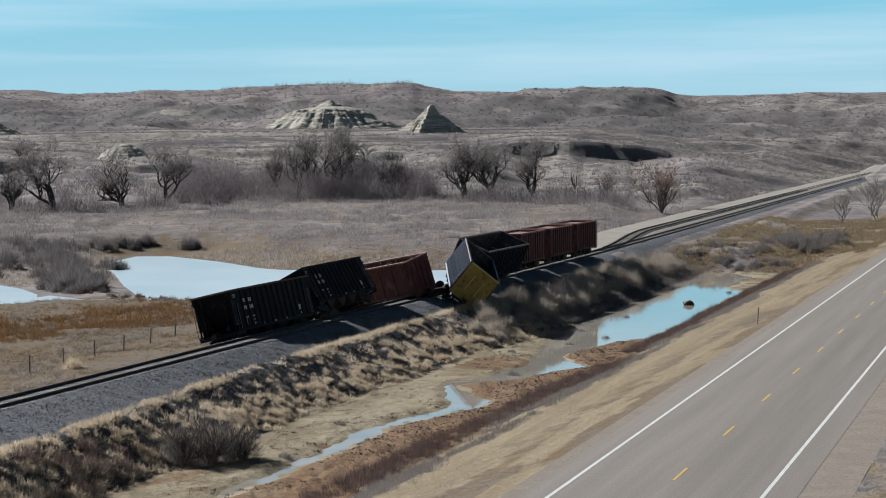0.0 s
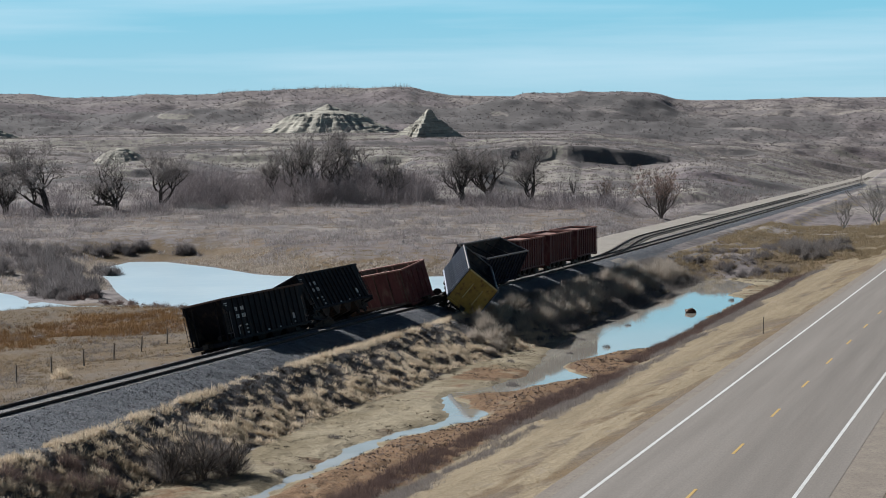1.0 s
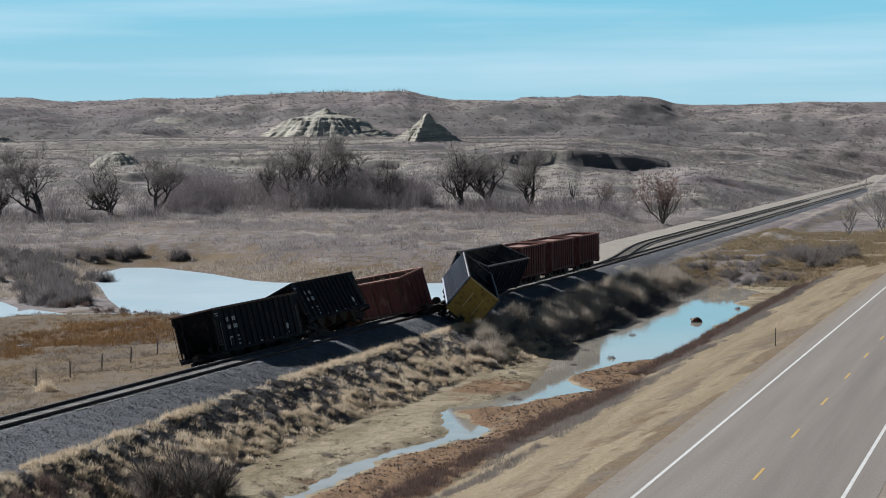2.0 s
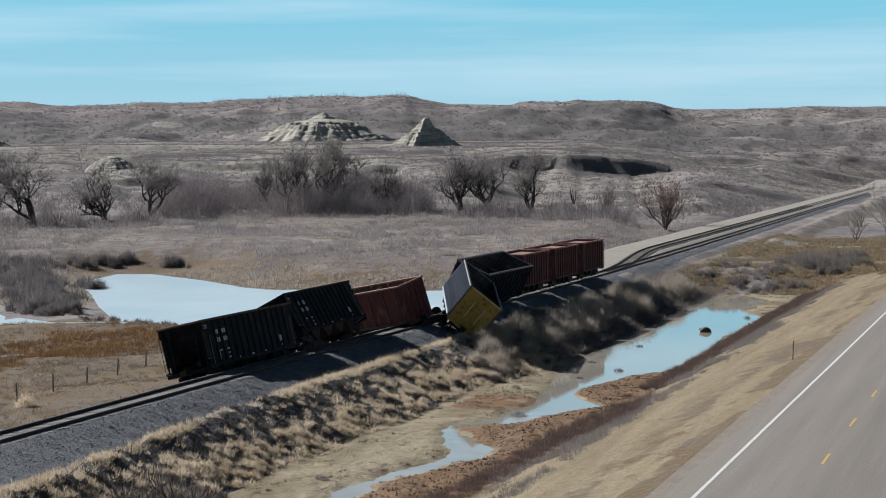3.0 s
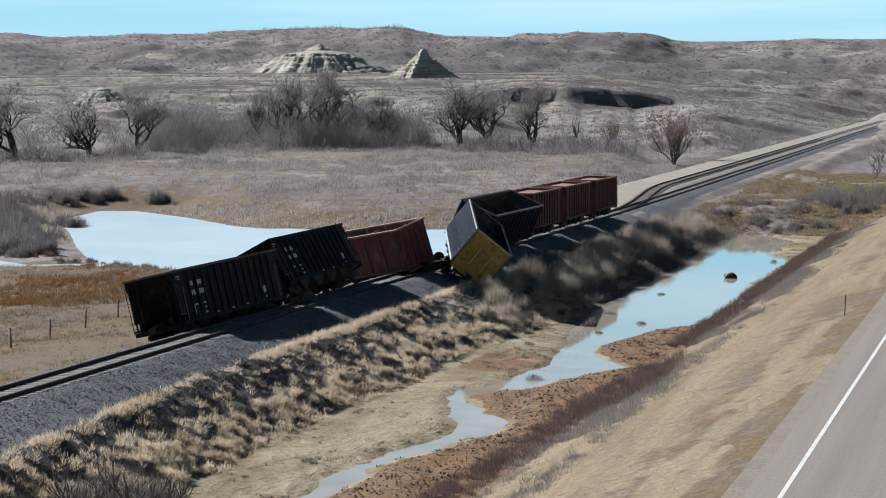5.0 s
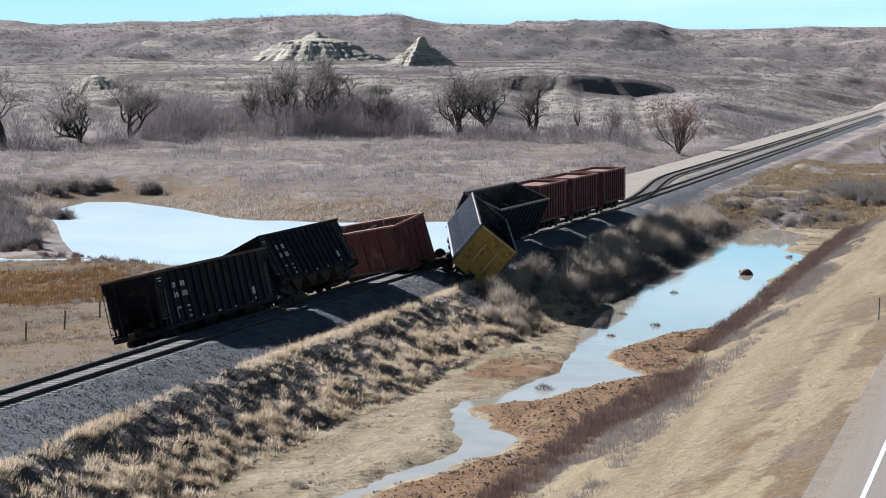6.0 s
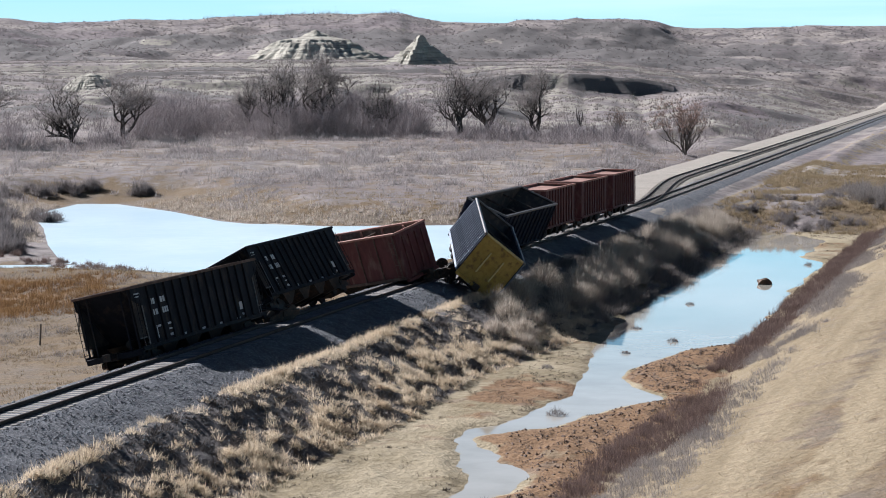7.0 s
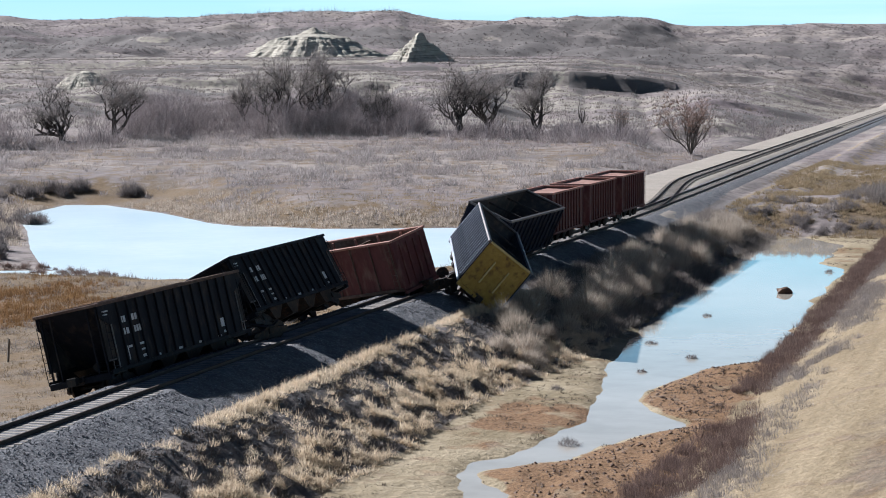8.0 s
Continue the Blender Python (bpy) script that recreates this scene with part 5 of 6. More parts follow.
x, y, z = scatter(rs, 15000, -18.0, -5.3, 0, 190, lambda x, y: ease(x, -18.0, -15.0))
stuff("verge_grass", blades(rs, x, y, z, 0.015 + 0.04 * rs.rand(len(x)), 0.5, 4, 2.6, 0.008), MAT_VERGE, "short golden dry grass on the road verge", "grass")
x, y, z = scatter(rs, 9000, 5.6, 22, -20, 120)
stuff("verge_grass_far_side", blades(rs, x, y, z, 0.03 + 0.05 * rs.rand(len(x)), 0.36, 5, 1.8, 0.011), MAT_VERGE, "short bleached dry grass beside the road", "grass")
# ditch bottom: sparse tufts
x, y, z = scatter(rs, 8000, -30.4, -18.5, 5, 188, lambda x, y: ease(fbm(x * 0.6, y * 0.5, 3, 59), 0.50, 0.60) * (ground(x, y) > WATER_Z + 0.05))
stuff("ditch_tufts", blades(rs, x, y, z, 0.04 + 0.10 * rs.rand(len(x)), 0.30, 14, 1.6, 0.016), MAT_DARKBRUSH, "small dark tufts on the muddy ditch floor", "grass")
# grey sage flat between the pond and the trees
def outside(x, y):
    return (pond_distance(x, y) > 5) * 1.0


def fan_scatter(rs, n, a0, a1, r0, r1, keep=None):
    a, r = np.radians(a0 + (a1 - a0) * rs.rand(n)), np.sqrt(r0 * r0 + (r1 * r1 - r0 * r0) * rs.rand(n))
    x, y = ORIGIN[0] - r * np.sin(a), ORIGIN[1] + r * np.cos(a)
    k = (track_x(y) - x > 14) & (rs.rand(n) < (keep(x, y) if keep else 1))
    return x[k], y[k], ground(x[k], y[k])


x, y, z = fan_scatter(rs, 34000, 4, 30, 300, 470, lambda x, y: outside(x, y) * (0.06 + ease(fbm(x * 0.05, y * 0.03, 3, 62), 0.36, 0.56) * ease(fbm(x * 0.30, y * 0.16, 3, 88), 0.48, 0.56)))
stuff("sagebrush_flat", domes(rs, x, y, z, 0.5 + 0.8 * rs.rand(len(x)), 0.4 + 0.5 * rs.rand(len(x)), 24, 0.6, 0.05, 0.4), MAT_LILAC, "grey sagebrush scattered over the flat", "sagebrush")
x, y, z = fan_scatter(rs, 26000, 5, 32, 120, 330, lambda x, y: outside(x, y) * 0.8 * (y > 140) * ease(fbm(x * 0.06, y * 0.05, 3, 63), 0.42, 0.6))
stuff("field_grass", blades(rs, x, y, z, 0.1 + 0.16 * rs.rand(len(x)), 0.6, 9, 1.0, 0.035), MAT_VERGE, "golden dry grass clumps in the field", "grass")
# reeds on the far shore of the pond
x, y, z = fan_scatter(rs, 12000, 12, 30, 280, 345, lambda x, y: ease(pond_distance(x, y), 0.3, 1.2) * ease(pond_distance(x, y), 15, 5))
stuff("shore_reeds", blades(rs, x, y, z, 0.35 + 0.35 * rs.rand(len(x)), 0.5, 14, 0.5, 0.03), MAT_BLEACHED, "bleached reeds along the pond shore", "reeds")
# rust-gold reeds of the marsh in the field
x, y, z = scatter(rs, 9000, -98, -64, 86, 142, lambda x, y: ease(np.hypot((x + 80) / 15, (y - 112) / 24) + 0.8 * (fbm(x * 0.12, y * 0.08, 4, 56) - 0.5), 1.1, 0.75) * (pond_distance(x, y) > 0.3) * ease(fbm(x * 0.16, y * 0.12, 3, 69), 0.36, 0.52))
stuff("marsh_reeds", blades(rs, x, y, z, 0.25 + 0.3 * rs.rand(len(x)), 0.4, 16, 0.5, 0.016), MAT_REED, "rust-gold reeds in the marshy field", "reeds")
# scrub on the plain and hills
x, y, z = fan_scatter(rs, 18000, 3, 30, 520, 1300)
stuff("plain_scrub", blades(rs, x, y, z, 0.4 + 0.5 * rs.rand(len(x)), 1.8, 8, 0.8, 0.13), MAT_SAGE, "scattered grey scrub over the distant plain", "scrub")
x, y, z = fan_scatter(rs, 10000, 3, 30, 1300, 1890)
stuff("hill_scrub", blades(rs, x, y, z, 0.7 + 0.8 * rs.rand(len(x)), 2.0, 8, 0.6, 0.2), MAT_DUSKTWIG, "dark scrub dotted over the badland hills", "scrub")


def branching(seed, high, spread, trunk_r, levels=4, twigs=420, multi=1, wild=0.34):
    """Limbs of a bare tree as tubes, and its fine twigs as thin slivers."""
    rnd = random.Random(seed)
    limbs, tips = [], []

    def grow(p, d, length, rad, level):
        pts, rr = [p], [rad]
        steps = 4
        for q in range(steps):
            d = (d + Vector((rnd.uniform(-1, 1), rnd.uniform(-1, 1), rnd.uniform(-0.5, 0.9))) * wild).normalized()
            p = p + d * length / steps
            pts.append(p)
            rr.append(rad * (1 - 0.55 * (q + 1) / steps))
        limbs.append((pts, rr, level))
        if level >= levels:
            tips.append((pts[-1], d))
            tips.append((pts[2], d))
            return
        for q in range(rnd.choice((3, 4)) if level else rnd.choice((4, 5))):
            at = rnd.choice((1, 1, 2, 3, 4)) if level == 0 else rnd.choice((2, 3, 4))
            side = Vector((rnd.uniform(-1, 1), rnd.uniform(-1, 1), 0)).normalized()
            nd = (d * rnd.uniform(0.5, 1.0) + side * rnd.uniform(0.5, 1.0) * spread + Vector((0, 0, 0.34 if level == 0 else (0.16 if wild < 0.4 else 0.42)))).normalized()
            grow(pts[at], nd, length * (rnd.uniform(0.75, 1.25) if level == 0 else rnd.uniform(0.55, 0.8)), rr[at] * (0.70 if wild < 0.4 else 0.76), level + 1)

    for q in range(multi):
        lean = Vector((rnd.uniform(-1, 1), rnd.uniform(-1, 1), 0)) * (0.15 if multi == 1 else 0.6)
        grow(Vector((rnd.uniform(-0.2, 0.2) * (multi > 1), rnd.uniform(-0.2, 0.2) * (multi > 1), -0.3)), (Vector((0, 0, 1)) + lean).normalized(), high * (0.3 if multi == 1 else 0.42), trunk_r, 0)
    rs2 = np.random.RandomState(seed)
    slivers = []
    for q in range(twigs):
        p, d = tips[q % len(tips)]
        v = (d + Vector(rs2.uniform(-1, 1, 3)) * 0.9).normalized() * high * rs2.uniform(0.07, 0.19)
        w = Vector(rs2.uniform(-1, 1, 3)).normalized() * high * 0.0027
        slivers += [p - w, p + w, p + v]
    return limbs, slivers


def bare_tree(name, x, y, high, seed, label, category, bark=None, twig_mat=None, spread=0.9, trunk_r=None, twigs=420, multi=1, levels=3, wild=0.34):
    bark, twig_mat = bark or MAT_BARK, twig_mat or MAT_TWIG
    limbs, slivers = branching(seed, high, spread, trunk_r or high * 0.03, levels, twigs, multi, wild)
    top = max(p.z for pts, _, _ in limbs for p in pts)
    f = high / max(top, 0.1)
    tree = tagged(new(name), label, category)
    tree.location = (x, y, ground_at(x, y) - 0.05)
    low, up = bmesh.new(), bmesh.new()
    for pts, rr, level in limbs:
        add_tube(low if level == 0 else up, [p * f for p in pts], [max(v, 0.02) for v in rr], 6 if level < 2 else 4)
    part("trunk", low, bark, tree)
    tagged(part("branchwork", up, bark, tree), kind="stuff")
    crown = from_arrays("crown", [tuple(p * f) for p in slivers], np.arange(len(slivers)).reshape(-1, 3), twig_mat, tree)
    tagged(crown, kind="stuff")
    return tree


COTTONWOODS = ((-179.7, 313.2, 12.6, 1.1), (-172.1, 328.9, 12.4, 1.2), (-166.1, 338.2, 9.8, 1.2), (-145.2, 360.4, 13.5, 0.9), (-138.9, 372.2, 14.6, 0.7), (-109, 364.7, 13.5, 1.2), (-97.1, 377.1, 12.3, 1.0),
               (-189.8, 314.7, 9.3, 1.0), (-109.2, 389.4, 10.2, 0.9), (-124.4, 365.3, 10.4, 0.8), (-153, 372, 10.5, 0.8))
for k, (tx_, ty_, hh, sp) in enumerate(COTTONWOODS):
    bare_tree("cottonwood_tree", tx_, ty_, 1.12 * hh, 100 + k, "bare grey cottonwood tree with gnarled limbs", "tree", spread=1.3 * sp, trunk_r=0.6 if k % 2 == 0 else 0.45, twigs=2200, levels=4, multi=1 + k % 2, wild=0.42)
bare_tree("snag", -106, 462, 5.0, 140, "broken dead tree snag on the flat", "tree", spread=0.5, twigs=20, levels=1, trunk_r=0.3)
bare_tree("willow_bush", -62, 341, 10.4, 141, "reddish bare willow bush with many stems", "bush", MAT_DARKBRUSH, MAT_REDTWIG, 0.55, 0.16, 2200, 6, 2)
bare_tree("willow_bush", -84, 395, 5.8, 142, "grey bare willow bush with many stems", "bush", MAT_DARKBRUSH, MAT_REDTWIG, 0.5, 0.12, 900, 5, 2)
for k, (tx_, ty_, hh) in enumerate(((-21.5, 285, 5.4), (-17.0, 300, 9.6), (-19.5, 318, 6.4))):
    bare_tree("ash_tree", tx_, ty_, hh, 150 + k, "pale bare young tree beside the track", "tree", MAT_PALEBARK, MAT_TWIG, 0.6, 0.13, 420, 2, 3)
for k, (tx_, ty_, rr_, hh) in enumerate(((-28.2, 24.6, 1.6, 2.9), (-29.6, 23.4, 1.3, 2.3), (-27.2, 25.8, 1.2, 2.0))):
    shrub = bare_tree("bare_shrub", tx_, ty_, hh, 160 + k, "dense leafless dark grey shrub on the railway bank", "shrub", MAT_DARKBRUSH, MAT_DARKTWIG, 1.1, 0.03, 900, 9, 2)
    haze = from_arrays("twig_haze", domes(rs, np.zeros(1), np.zeros(1), np.zeros(1), rr_ * 1.1, hh, 2200, 0.3, 0.007, 0.1), np.arange(6600).reshape(-1, 3), MAT_DARKTWIG, shrub)
    tagged(haze, kind="stuff")
bushes("low_shrub", [(-31.0, 16.2, 1.1, 1.0), (-31.8, 14.4, 1.1, 0.9), (-32.4, 11.8, 1.0, 0.9), (-30.4, 18.2, 0.9, 0.8), (-32.2, 17.8, 0.9, 0.8), (-31.6, 20.0, 0.8, 0.7), (-30.2, 13.0, 0.9, 0.8)], MAT_RUSTWEED, "low rust-brown twiggy shrub on the bank", 71, 900, 0.009, "shrubs on the bank")
bushes("bleached_bush", [(-31.0, 92.6, 1.1, 1.1), (-32.3, 95.2, 1.3, 1.3), (-30.3, 90.4, 0.9, 0.8), (-31.9, 90.2, 0.9, 0.9), (-33.4, 97.0, 1.0, 1.2), (-31.0, 97.5, 0.8, 0.8), (-30.0, 87.5, 0.6, 0.5)], MAT_BLEACHED, "rounded bleached bush on the railway bank", 72, 2200, 0.011, "bleached bushes on the bank")
# thickets
def sapling(seed, high):
    """Triangles of one many-stemmed willow, standing at the origin."""
    limbs, slivers = branching(seed, high, 0.55, high * 0.012, 2, 300, 5)
    rq = np.random.RandomState(seed)
    tris = []
    for pts, rr, level in limbs:
        side = Vector((rq.uniform(-1, 1), rq.uniform(-1, 1), 0)).normalized()
        for (p, q), (ra, rb) in zip(zip(pts, pts[1:]), zip(rr, rr[1:])):
            ra, rb = max(ra, 0.02), max(rb, 0.015)
            tris += [p - side * ra, p + side * ra, q + side * rb, p - side * ra, q + side * rb, q - side * rb]
    v = np.array([tuple(p) for p in tris + slivers], np.float32)
    v[:, 2] *= high / max(v[:, 2].max(), 0.1)
    return v


SAPLINGS = [sapling(200 + k, 8.0) for k in range(6)]


def grove(rs, x, y, z, h):
    out = []
    for px, py, pz, ph in zip(x, y, z, h):
        v = SAPLINGS[rs.randint(len(SAPLINGS))] * (ph / 8.0) * np.array([rs.uniform(0.8, 1.4), rs.uniform(0.8, 1.4), 1.0])
        a = rs.uniform(0, 6.283)
        c, d = np.cos(a), np.sin(a)
        out.append(np.stack([v[:, 0] * c - v[:, 1] * d + px, v[:, 0] * d + v[:, 1] * c + py, v[:, 2] + pz], -1))
    return np.concatenate(out).astype(np.float32)


x, y, z = fan_scatter(rs, 300, 16.4, 23.1, 454, 505, lambda x, y: 0.25 + ease(fbm(x * 0.07, y * 0.03, 3, 67), 0.38, 0.58))
h = (2.5 + 9.5 * fbm(x * 0.09, y * 0.09, 3, 66)) * (0.6 + 0.7 * rs.rand(len(x)))
v1 = grove(rs, x, y, z, h)
x, y, z = fan_scatter(rs, 200, 5, 30, 450, 590, lambda x, y: 0.1 + ease(fbm(x * 0.03, y * 0.03, 3, 68), 0.45, 0.65))
v2 = grove(rs, x, y, z, 1.6 + 3.2 * rs.rand(len(x)))
x, y, z = fan_scatter(rs, 420, 16.2, 23.2, 450, 500, lambda x, y: 0.15 + ease(fbm(x * 0.07, y * 0.03, 3, 67), 0.38, 0.58))
v3 = domes(rs, x, y, z, 1.8 + 1.2 * rs.rand(len(x)), (2.0 + 6.0 * fbm(x * 0.06, y * 0.06, 3, 66)) * (0.5 + 0.7 * rs.rand(len(x))), 70, 0.5, 0.035, 0.2)
x, y, z = fan_scatter(rs, 520, 5, 30, 440, 560, lambda x, y: 0.1 + ease(fbm(x * 0.03, y * 0.03, 3, 68), 0.45, 0.65))
v4 = domes(rs, x, y, z, 1.5 + rs.rand(len(x)), 1.2 + 2.6 * rs.rand(len(x)), 90, 0.45, 0.045, 0.25)
x, y, z = fan_scatter(rs, 150, 11.2, 15.8, 436, 478)
v5 = domes(rs, x, y, z, 1.4 + rs.rand(len(x)), 1.0 + 2.6 * rs.rand(len(x)), 80, 0.5, 0.045, 0.25)
x, y, z = fan_scatter(rs, 110, 23.2, 29.5, 418, 452)
v6 = domes(rs, x, y, z, 1.4 + rs.rand(len(x)), 1.0 + 2.6 * rs.rand(len(x)), 80, 0.5, 0.045, 0.25)
stuff("thicket", np.concatenate([v1, v2, v3, v4, v5, v6]), MAT_THICKET, "grey leafless willow thicket along the creek", "thicket")
x, y, z = fan_scatter(rs, 260, 16.8, 21.9, 1860, 1900)
stuff("ridge_trees", blades(rs, x, y, z, 1.5 + 4 * rs.rand(len(x)) ** 2, 2.5, 7, 0.3, 0.09), MAT_TWIG, "tiny bare trees along the ridge line", "trees")
# brush by the pond and beside the siding
rq = random.Random(9)
POND_LAND = [(-99.5, 160, 2.5, 1.9), (-103, 163, 3, 2.3), (-106, 167, 3, 2.4), (-104, 170.5, 2.5, 2.0), (-109, 174, 3, 2.5), (-114, 181, 4, 2.6), (-110, 183, 3, 2.3), (-118, 190, 4, 2.8), (-122, 199, 4, 2.6), (-120, 208, 4, 2.2), (-127, 207, 5, 2.6), (-133, 216, 5, 2.4), (-140, 224, 6, 2.2), (-128, 192, 6, 2.4), (-126, 184, 5, 2.0)]
bush("pond_brush", bush_ring(rq, POND_LAND, 11), MAT_DUSKTWIG, "grey leafless willow brush by the frozen pond", "brush", 31, 420, 0.028)
bush("far_pond_brush", bush_ring(rq, [(-137, 224, 3, 1.6), (-139, 231, 3.5, 1.7), (-139, 238, 3, 1.8), (-137.5, 244, 2.5, 1.9), (-134.5, 248, 2, 1.9), (-131.6, 250.5, 1.5, 1.8), (-124, 249.6, 1.3, 1.9), (-122.6, 249.2, 1.0, 1.5)], 8), MAT_DUSKTWIG, "row of grey leafless brush beyond the pond", "brush", 35, 320, 0.03)
bush("shore_weeds", bush_ring(rq, [(-92, 154.2, 2.2, 0.75), (-88.5, 152.4, 2.0, 0.8), (-85, 150.6, 1.6, 0.75), (-82, 149.6, 1.5, 0.6), (-98, 158, 2, 0.8)], 14), MAT_RUSTWEED, "low rust-brown weeds on the pond shore", "weeds", 32, 200, 0.016)
bush("track_brush", bush_ring(rq, [(-19.5, 203, 2.6, 1.7), (-17.0, 208, 2.6, 1.9), (-20.5, 213, 3, 1.8), (-16.5, 199, 2, 1.4), (-14.5, 204, 2, 1.5), (-22, 222, 3, 1.6), (-18, 230, 3, 1.6)], 12), MAT_SAGE, "rounded grey leafless brush beside the track", "brush", 33, 420, 0.018)
bush("brown_brush", bush_ring(rq, [(-24.5, 190, 2.4, 0.9), (-28, 193, 2.6, 1.0), (-21, 192, 2.4, 1.0), (-25, 198, 3, 1.1), (-29.5, 203, 2.6, 0.9), (-23, 206, 3, 1.0), (-31, 196, 2, 0.8)], 12), MAT_DUSKTWIG, "low brown-grey brush at the end of the ditch", "brush", 36, 300, 0.014)
x, y, z = scatter(rs, 5200, -36, -8, 186, 300, lambda x, y: (x > track_x(y) + 5) * ease(fbm(x * 0.16, y * 0.1, 3, 76), 0.32, 0.52))
stuff("siding_grass", blades(rs, x, y, z, 0.25 + 0.3 * rs.rand(len(x)), 0.6, 22, 0.8, 0.028), MAT_VERGE, "golden dry grass at the end of the ditch", "grass")
bushes("round_bush", [(-55.2, 64.2, 0.85, 0.85)], MAT_STRAW, "round tan bush in the field beside the fence", 34, 1600, 0.01, "")
# low tufts over the field beside the fence
x, y, z = scatter(rs, 21000, -98, -44.5, 30, 152, lambda x, y: (0.15 + ease(fbm(x * 0.22, y * 0.2, 4, 64), 0.42, 0.6)) * (pond_distance(x, y) > 0.4))
stuff("field_tufts", blades(rs, x, y, z, 0.08 + 0.16 * rs.rand(len(x)), 0.5, 14, 1.2, 0.014), MAT_FIELD, "small dry tufts scattered over the field", "grass")
x, y, z = scatter(rs, 5200, -98, -44.5, 30, 152, lambda x, y: ease(fbm(x * 0.25, y * 0.22, 4, 65), 0.48, 0.62) * (pond_distance(x, y) > 0.4))
stuff("field_weeds", domes(rs, x, y, z, 0.25 + 0.35 * rs.rand(len(x)), 0.2 + 0.25 * rs.rand(len(x)), 40, 0.6, 0.012, 0.4), MAT_SAGE, "brown-grey weeds scattered over the field", "weeds")

# ---- fence, posts, stones ----
fence = tagged(new("wire_fence"), "old wire fence with weathered wooden posts in the field", "fence")
post_mesh = None
tops = []
for k in range(14):
    fy = 42 + 6.6 * k
    fx = -57.0 - 0.085 * (fy - 56)
    fz = ground_at(fx, fy)
    m = pose(fx, fy, fz, rng.uniform(-4, 4), rng.uniform(-5, 5), 0)
    if post_mesh is None:
        post_mesh = part("post", tube([(0, 0, -0.3), (0, 0, 0.7), (0, 0, 1.3)], [0.07, 0.065, 0.055], 7), MAT_WOOD, fence)
        post_mesh.matrix_local = m
    else:
        again(post_mesh, fence, m)
    tops.append((fx, fy, fz))
for hh in (0.4, 0.75, 1.15):
    part("wire", tube([(fx, fy, fz + hh) for fx, fy, fz in tops], 0.006, 4), MAT_STEEL, fence)
marker = part("marker_post", tube([(-7.05, 75, ground_at(-7.05, 75) - 0.2), (-7.0, 75, ground_at(-7.05, 75) + 1.2)], 0.035, 6), MAT_WOOD)
tagged(marker, "thin weathered marker post on the road verge", "post")


def lump(name, x, y, z, size, mat, label, category, seed):
    bm = bmesh.new()
    bmesh.ops.create_icosphere(bm, subdivisions=2, radius=1.0)
    for v in bm.verts:
        v.co *= 1 + 0.5 * (noise.noise(v.co * 1.3 + Vector((seed, 0, 0))))
        v.co.x, v.co.y, v.co.z = v.co.x * size, v.co.y * size * 0.8, max(v.co.z, -0.4) * size * 0.6
    ob = part(name, bm, mat)
    ob.location = (x, y, z)
    return tagged(ob, label, category)


lump("boulder", -22.0, 134.7, WATER_Z + 0.1, 0.62, MAT_MUDSTONE, "wet brown boulder in the ditch water", "rock", 3)
bushes("grass_hummock", [(-22.9, 98.1, 0.45, 0.3), (-25.2, 119, 0.4, 0.25), (-23.5, 69, 0.6, 0.4), (-24.6, 92, 0.4, 0.22), (-20.5, 152, 0.45, 0.3), (-26.2, 104, 0.5, 0.25), (-27.4, 84, 0.5, 0.3), (-26.6, 40, 0.5, 0.3), (-25.2, 27, 0.5, 0.3)],
       MAT_DUSKTWIG, "small grey grass hummock standing in the muddy ditch", 75, 320, 0.014, "hummocks in the ditch")

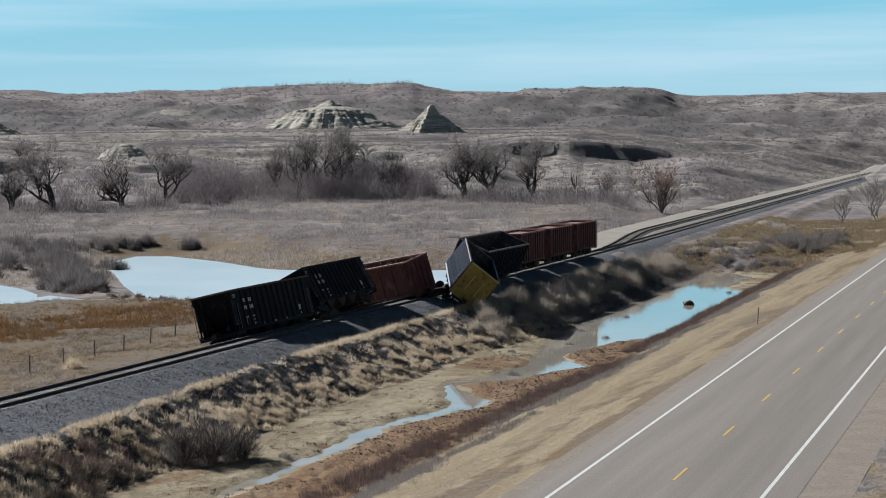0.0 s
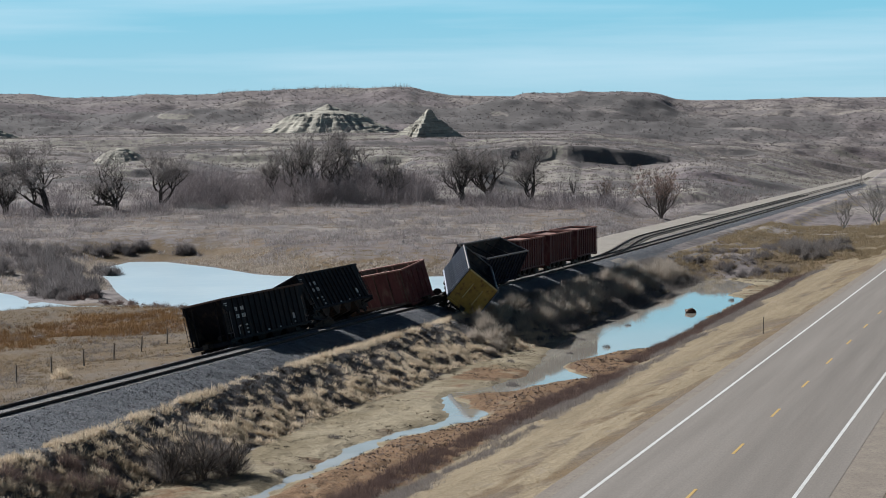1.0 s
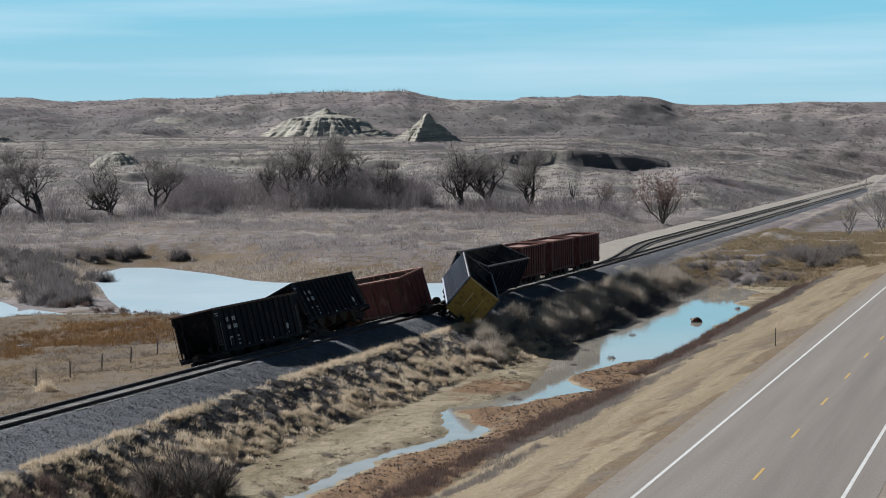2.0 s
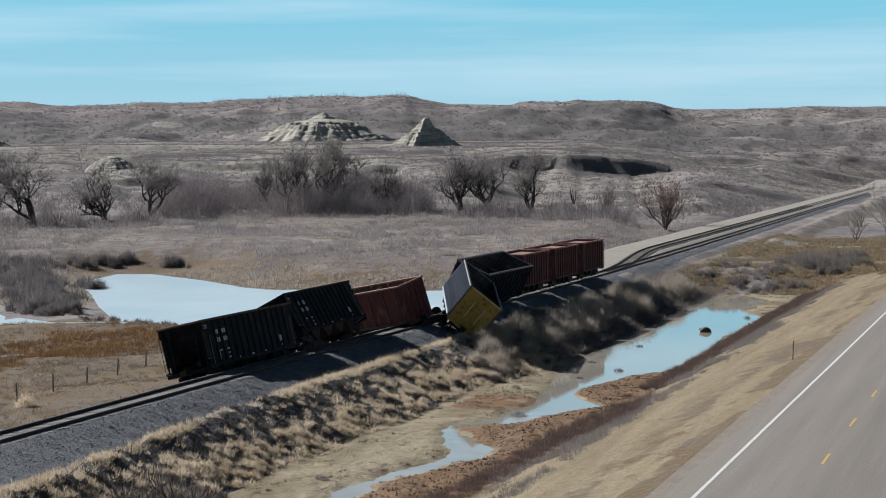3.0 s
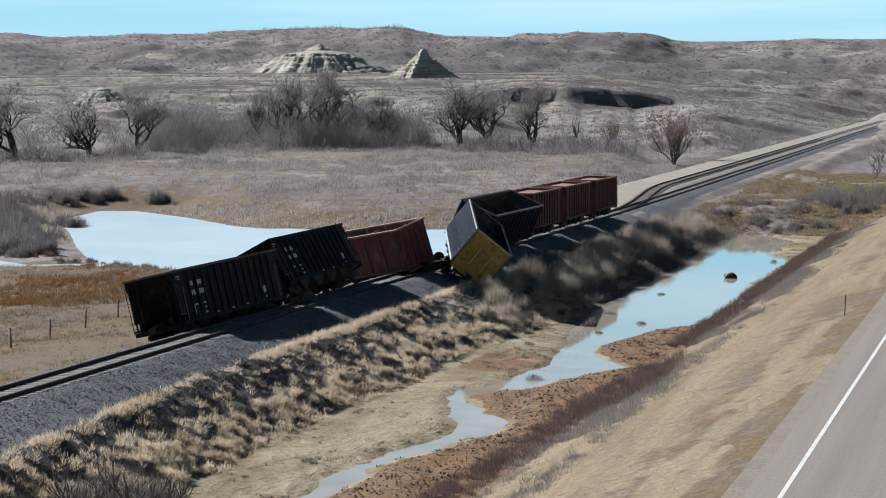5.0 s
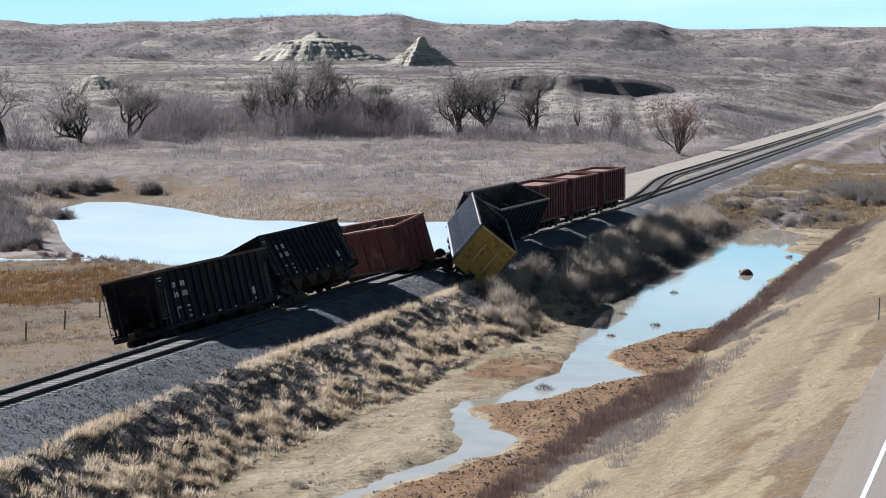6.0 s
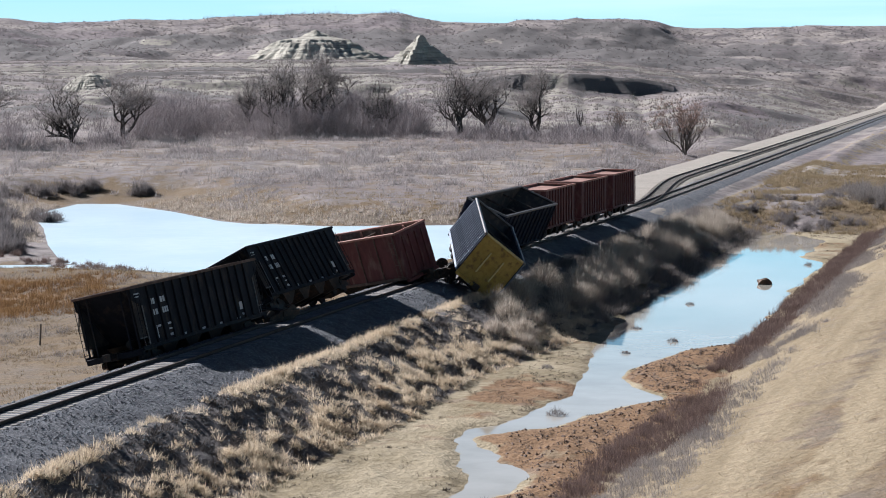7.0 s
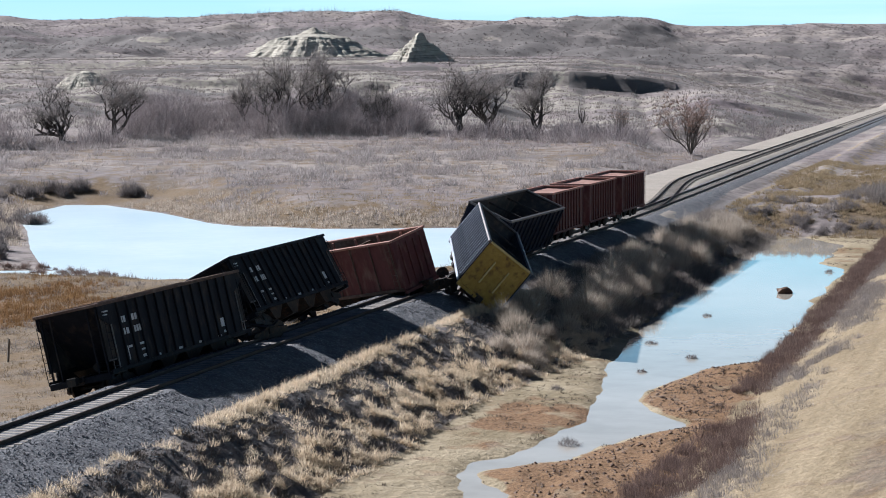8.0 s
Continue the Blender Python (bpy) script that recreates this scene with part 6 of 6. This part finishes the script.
# loose stones on the ballast and clods in the rust-brown mud
def pebbles(name, x, y, z, size, mat, label, category, seed):
    rq = np.random.RandomState(seed)
    n = len(x)
    base = np.array([(1, 0, 0), (-1, 0, 0), (0, 1, 0), (0, -1, 0), (0, 0, 1), (0, 0, -1)], float)
    tri = np.array([(0, 2, 4), (2, 1, 4), (1, 3, 4), (3, 0, 4), (2, 0, 5), (1, 2, 5), (3, 1, 5), (0, 3, 5)])
    v = base[None] * (0.6 + 0.6 * rq.rand(n, 6, 1)) * (size * (0.5 + rq.rand(n)))[:, None, None]
    v[..., 2] *= 0.7
    v = v + np.stack([x, y, z], -1)[:, None]
    f = (tri[None] + 6 * np.arange(n)[:, None, None]).reshape(-1, 3)
    return tagged(from_arrays(name, v.reshape(-1, 3), f, mat), label, category, kind="stuff")


y = 2 + 125 * rs.rand(16000)
x = TRACK_X + np.where(np.arange(16000) < 12500, 1.2 + (table(y, BERM) - TRACK_X - 1.2) * rs.rand(16000), -1.2 - 2.7 * rs.rand(16000))
g = np.abs(x - track_x(y))
z = RAIL_Z - 0.17 - 0.98 * np.clip((g - 1.5) / (np.where(x > TRACK_X, table(y, BERM) + 0.35 - TRACK_X, 4.1) - 1.5), 0, 1) + 0.02
pebbles("ballast_stones", x, y, z, 0.042, MAT_STONE, "loose grey ballast stones", "stones", 41)
x, y, z = scatter(rs, 17000, -36.4, -30.8, 5, 104, lambda x, y: ease(x, grass_line(y) + 4.0, grass_line(y) + 1.0) * ease(x, grass_line(y) - 0.3, grass_line(y)) * (1 - 0.7 * clumps(x, y)))
pebbles("slope_stones", x, y, z, 0.06, MAT_STONE, "grey stones spilled down the railway bank", "stones", 43)
x, y, z = scatter(rs, 4200, -24.0, -18.4, 28, 100, lambda x, y: 0.8 * ease(x - table(y, EAST_SHORE), 0.2, 0.6) * (ground(x, y) > WATER_Z + 0.04))
pebbles("mud_clods", x, y, z, 0.07, MAT_MUDSTONE, "rust-brown clods on the ditch edge", "clods", 42)

# wheel trucks torn loose between the cars
for k, (tx_, ty_, tz_, a, b, c) in enumerate(((-38.6, 101.2, -0.7, 8, -12, 40), (-36.9, 102.0, -1.2, -14, 6, 100), (-41.0, 77.5, -0.95, 4, -6, 70))):
    loose = tagged(new("wheel_truck"), "loose dark steel wheel truck torn from a car", "wheel truck", group="loose wheel trucks")
    truck(loose, 0)
    loose.matrix_world = pose(tx_, ty_, tz_, a, b, c)
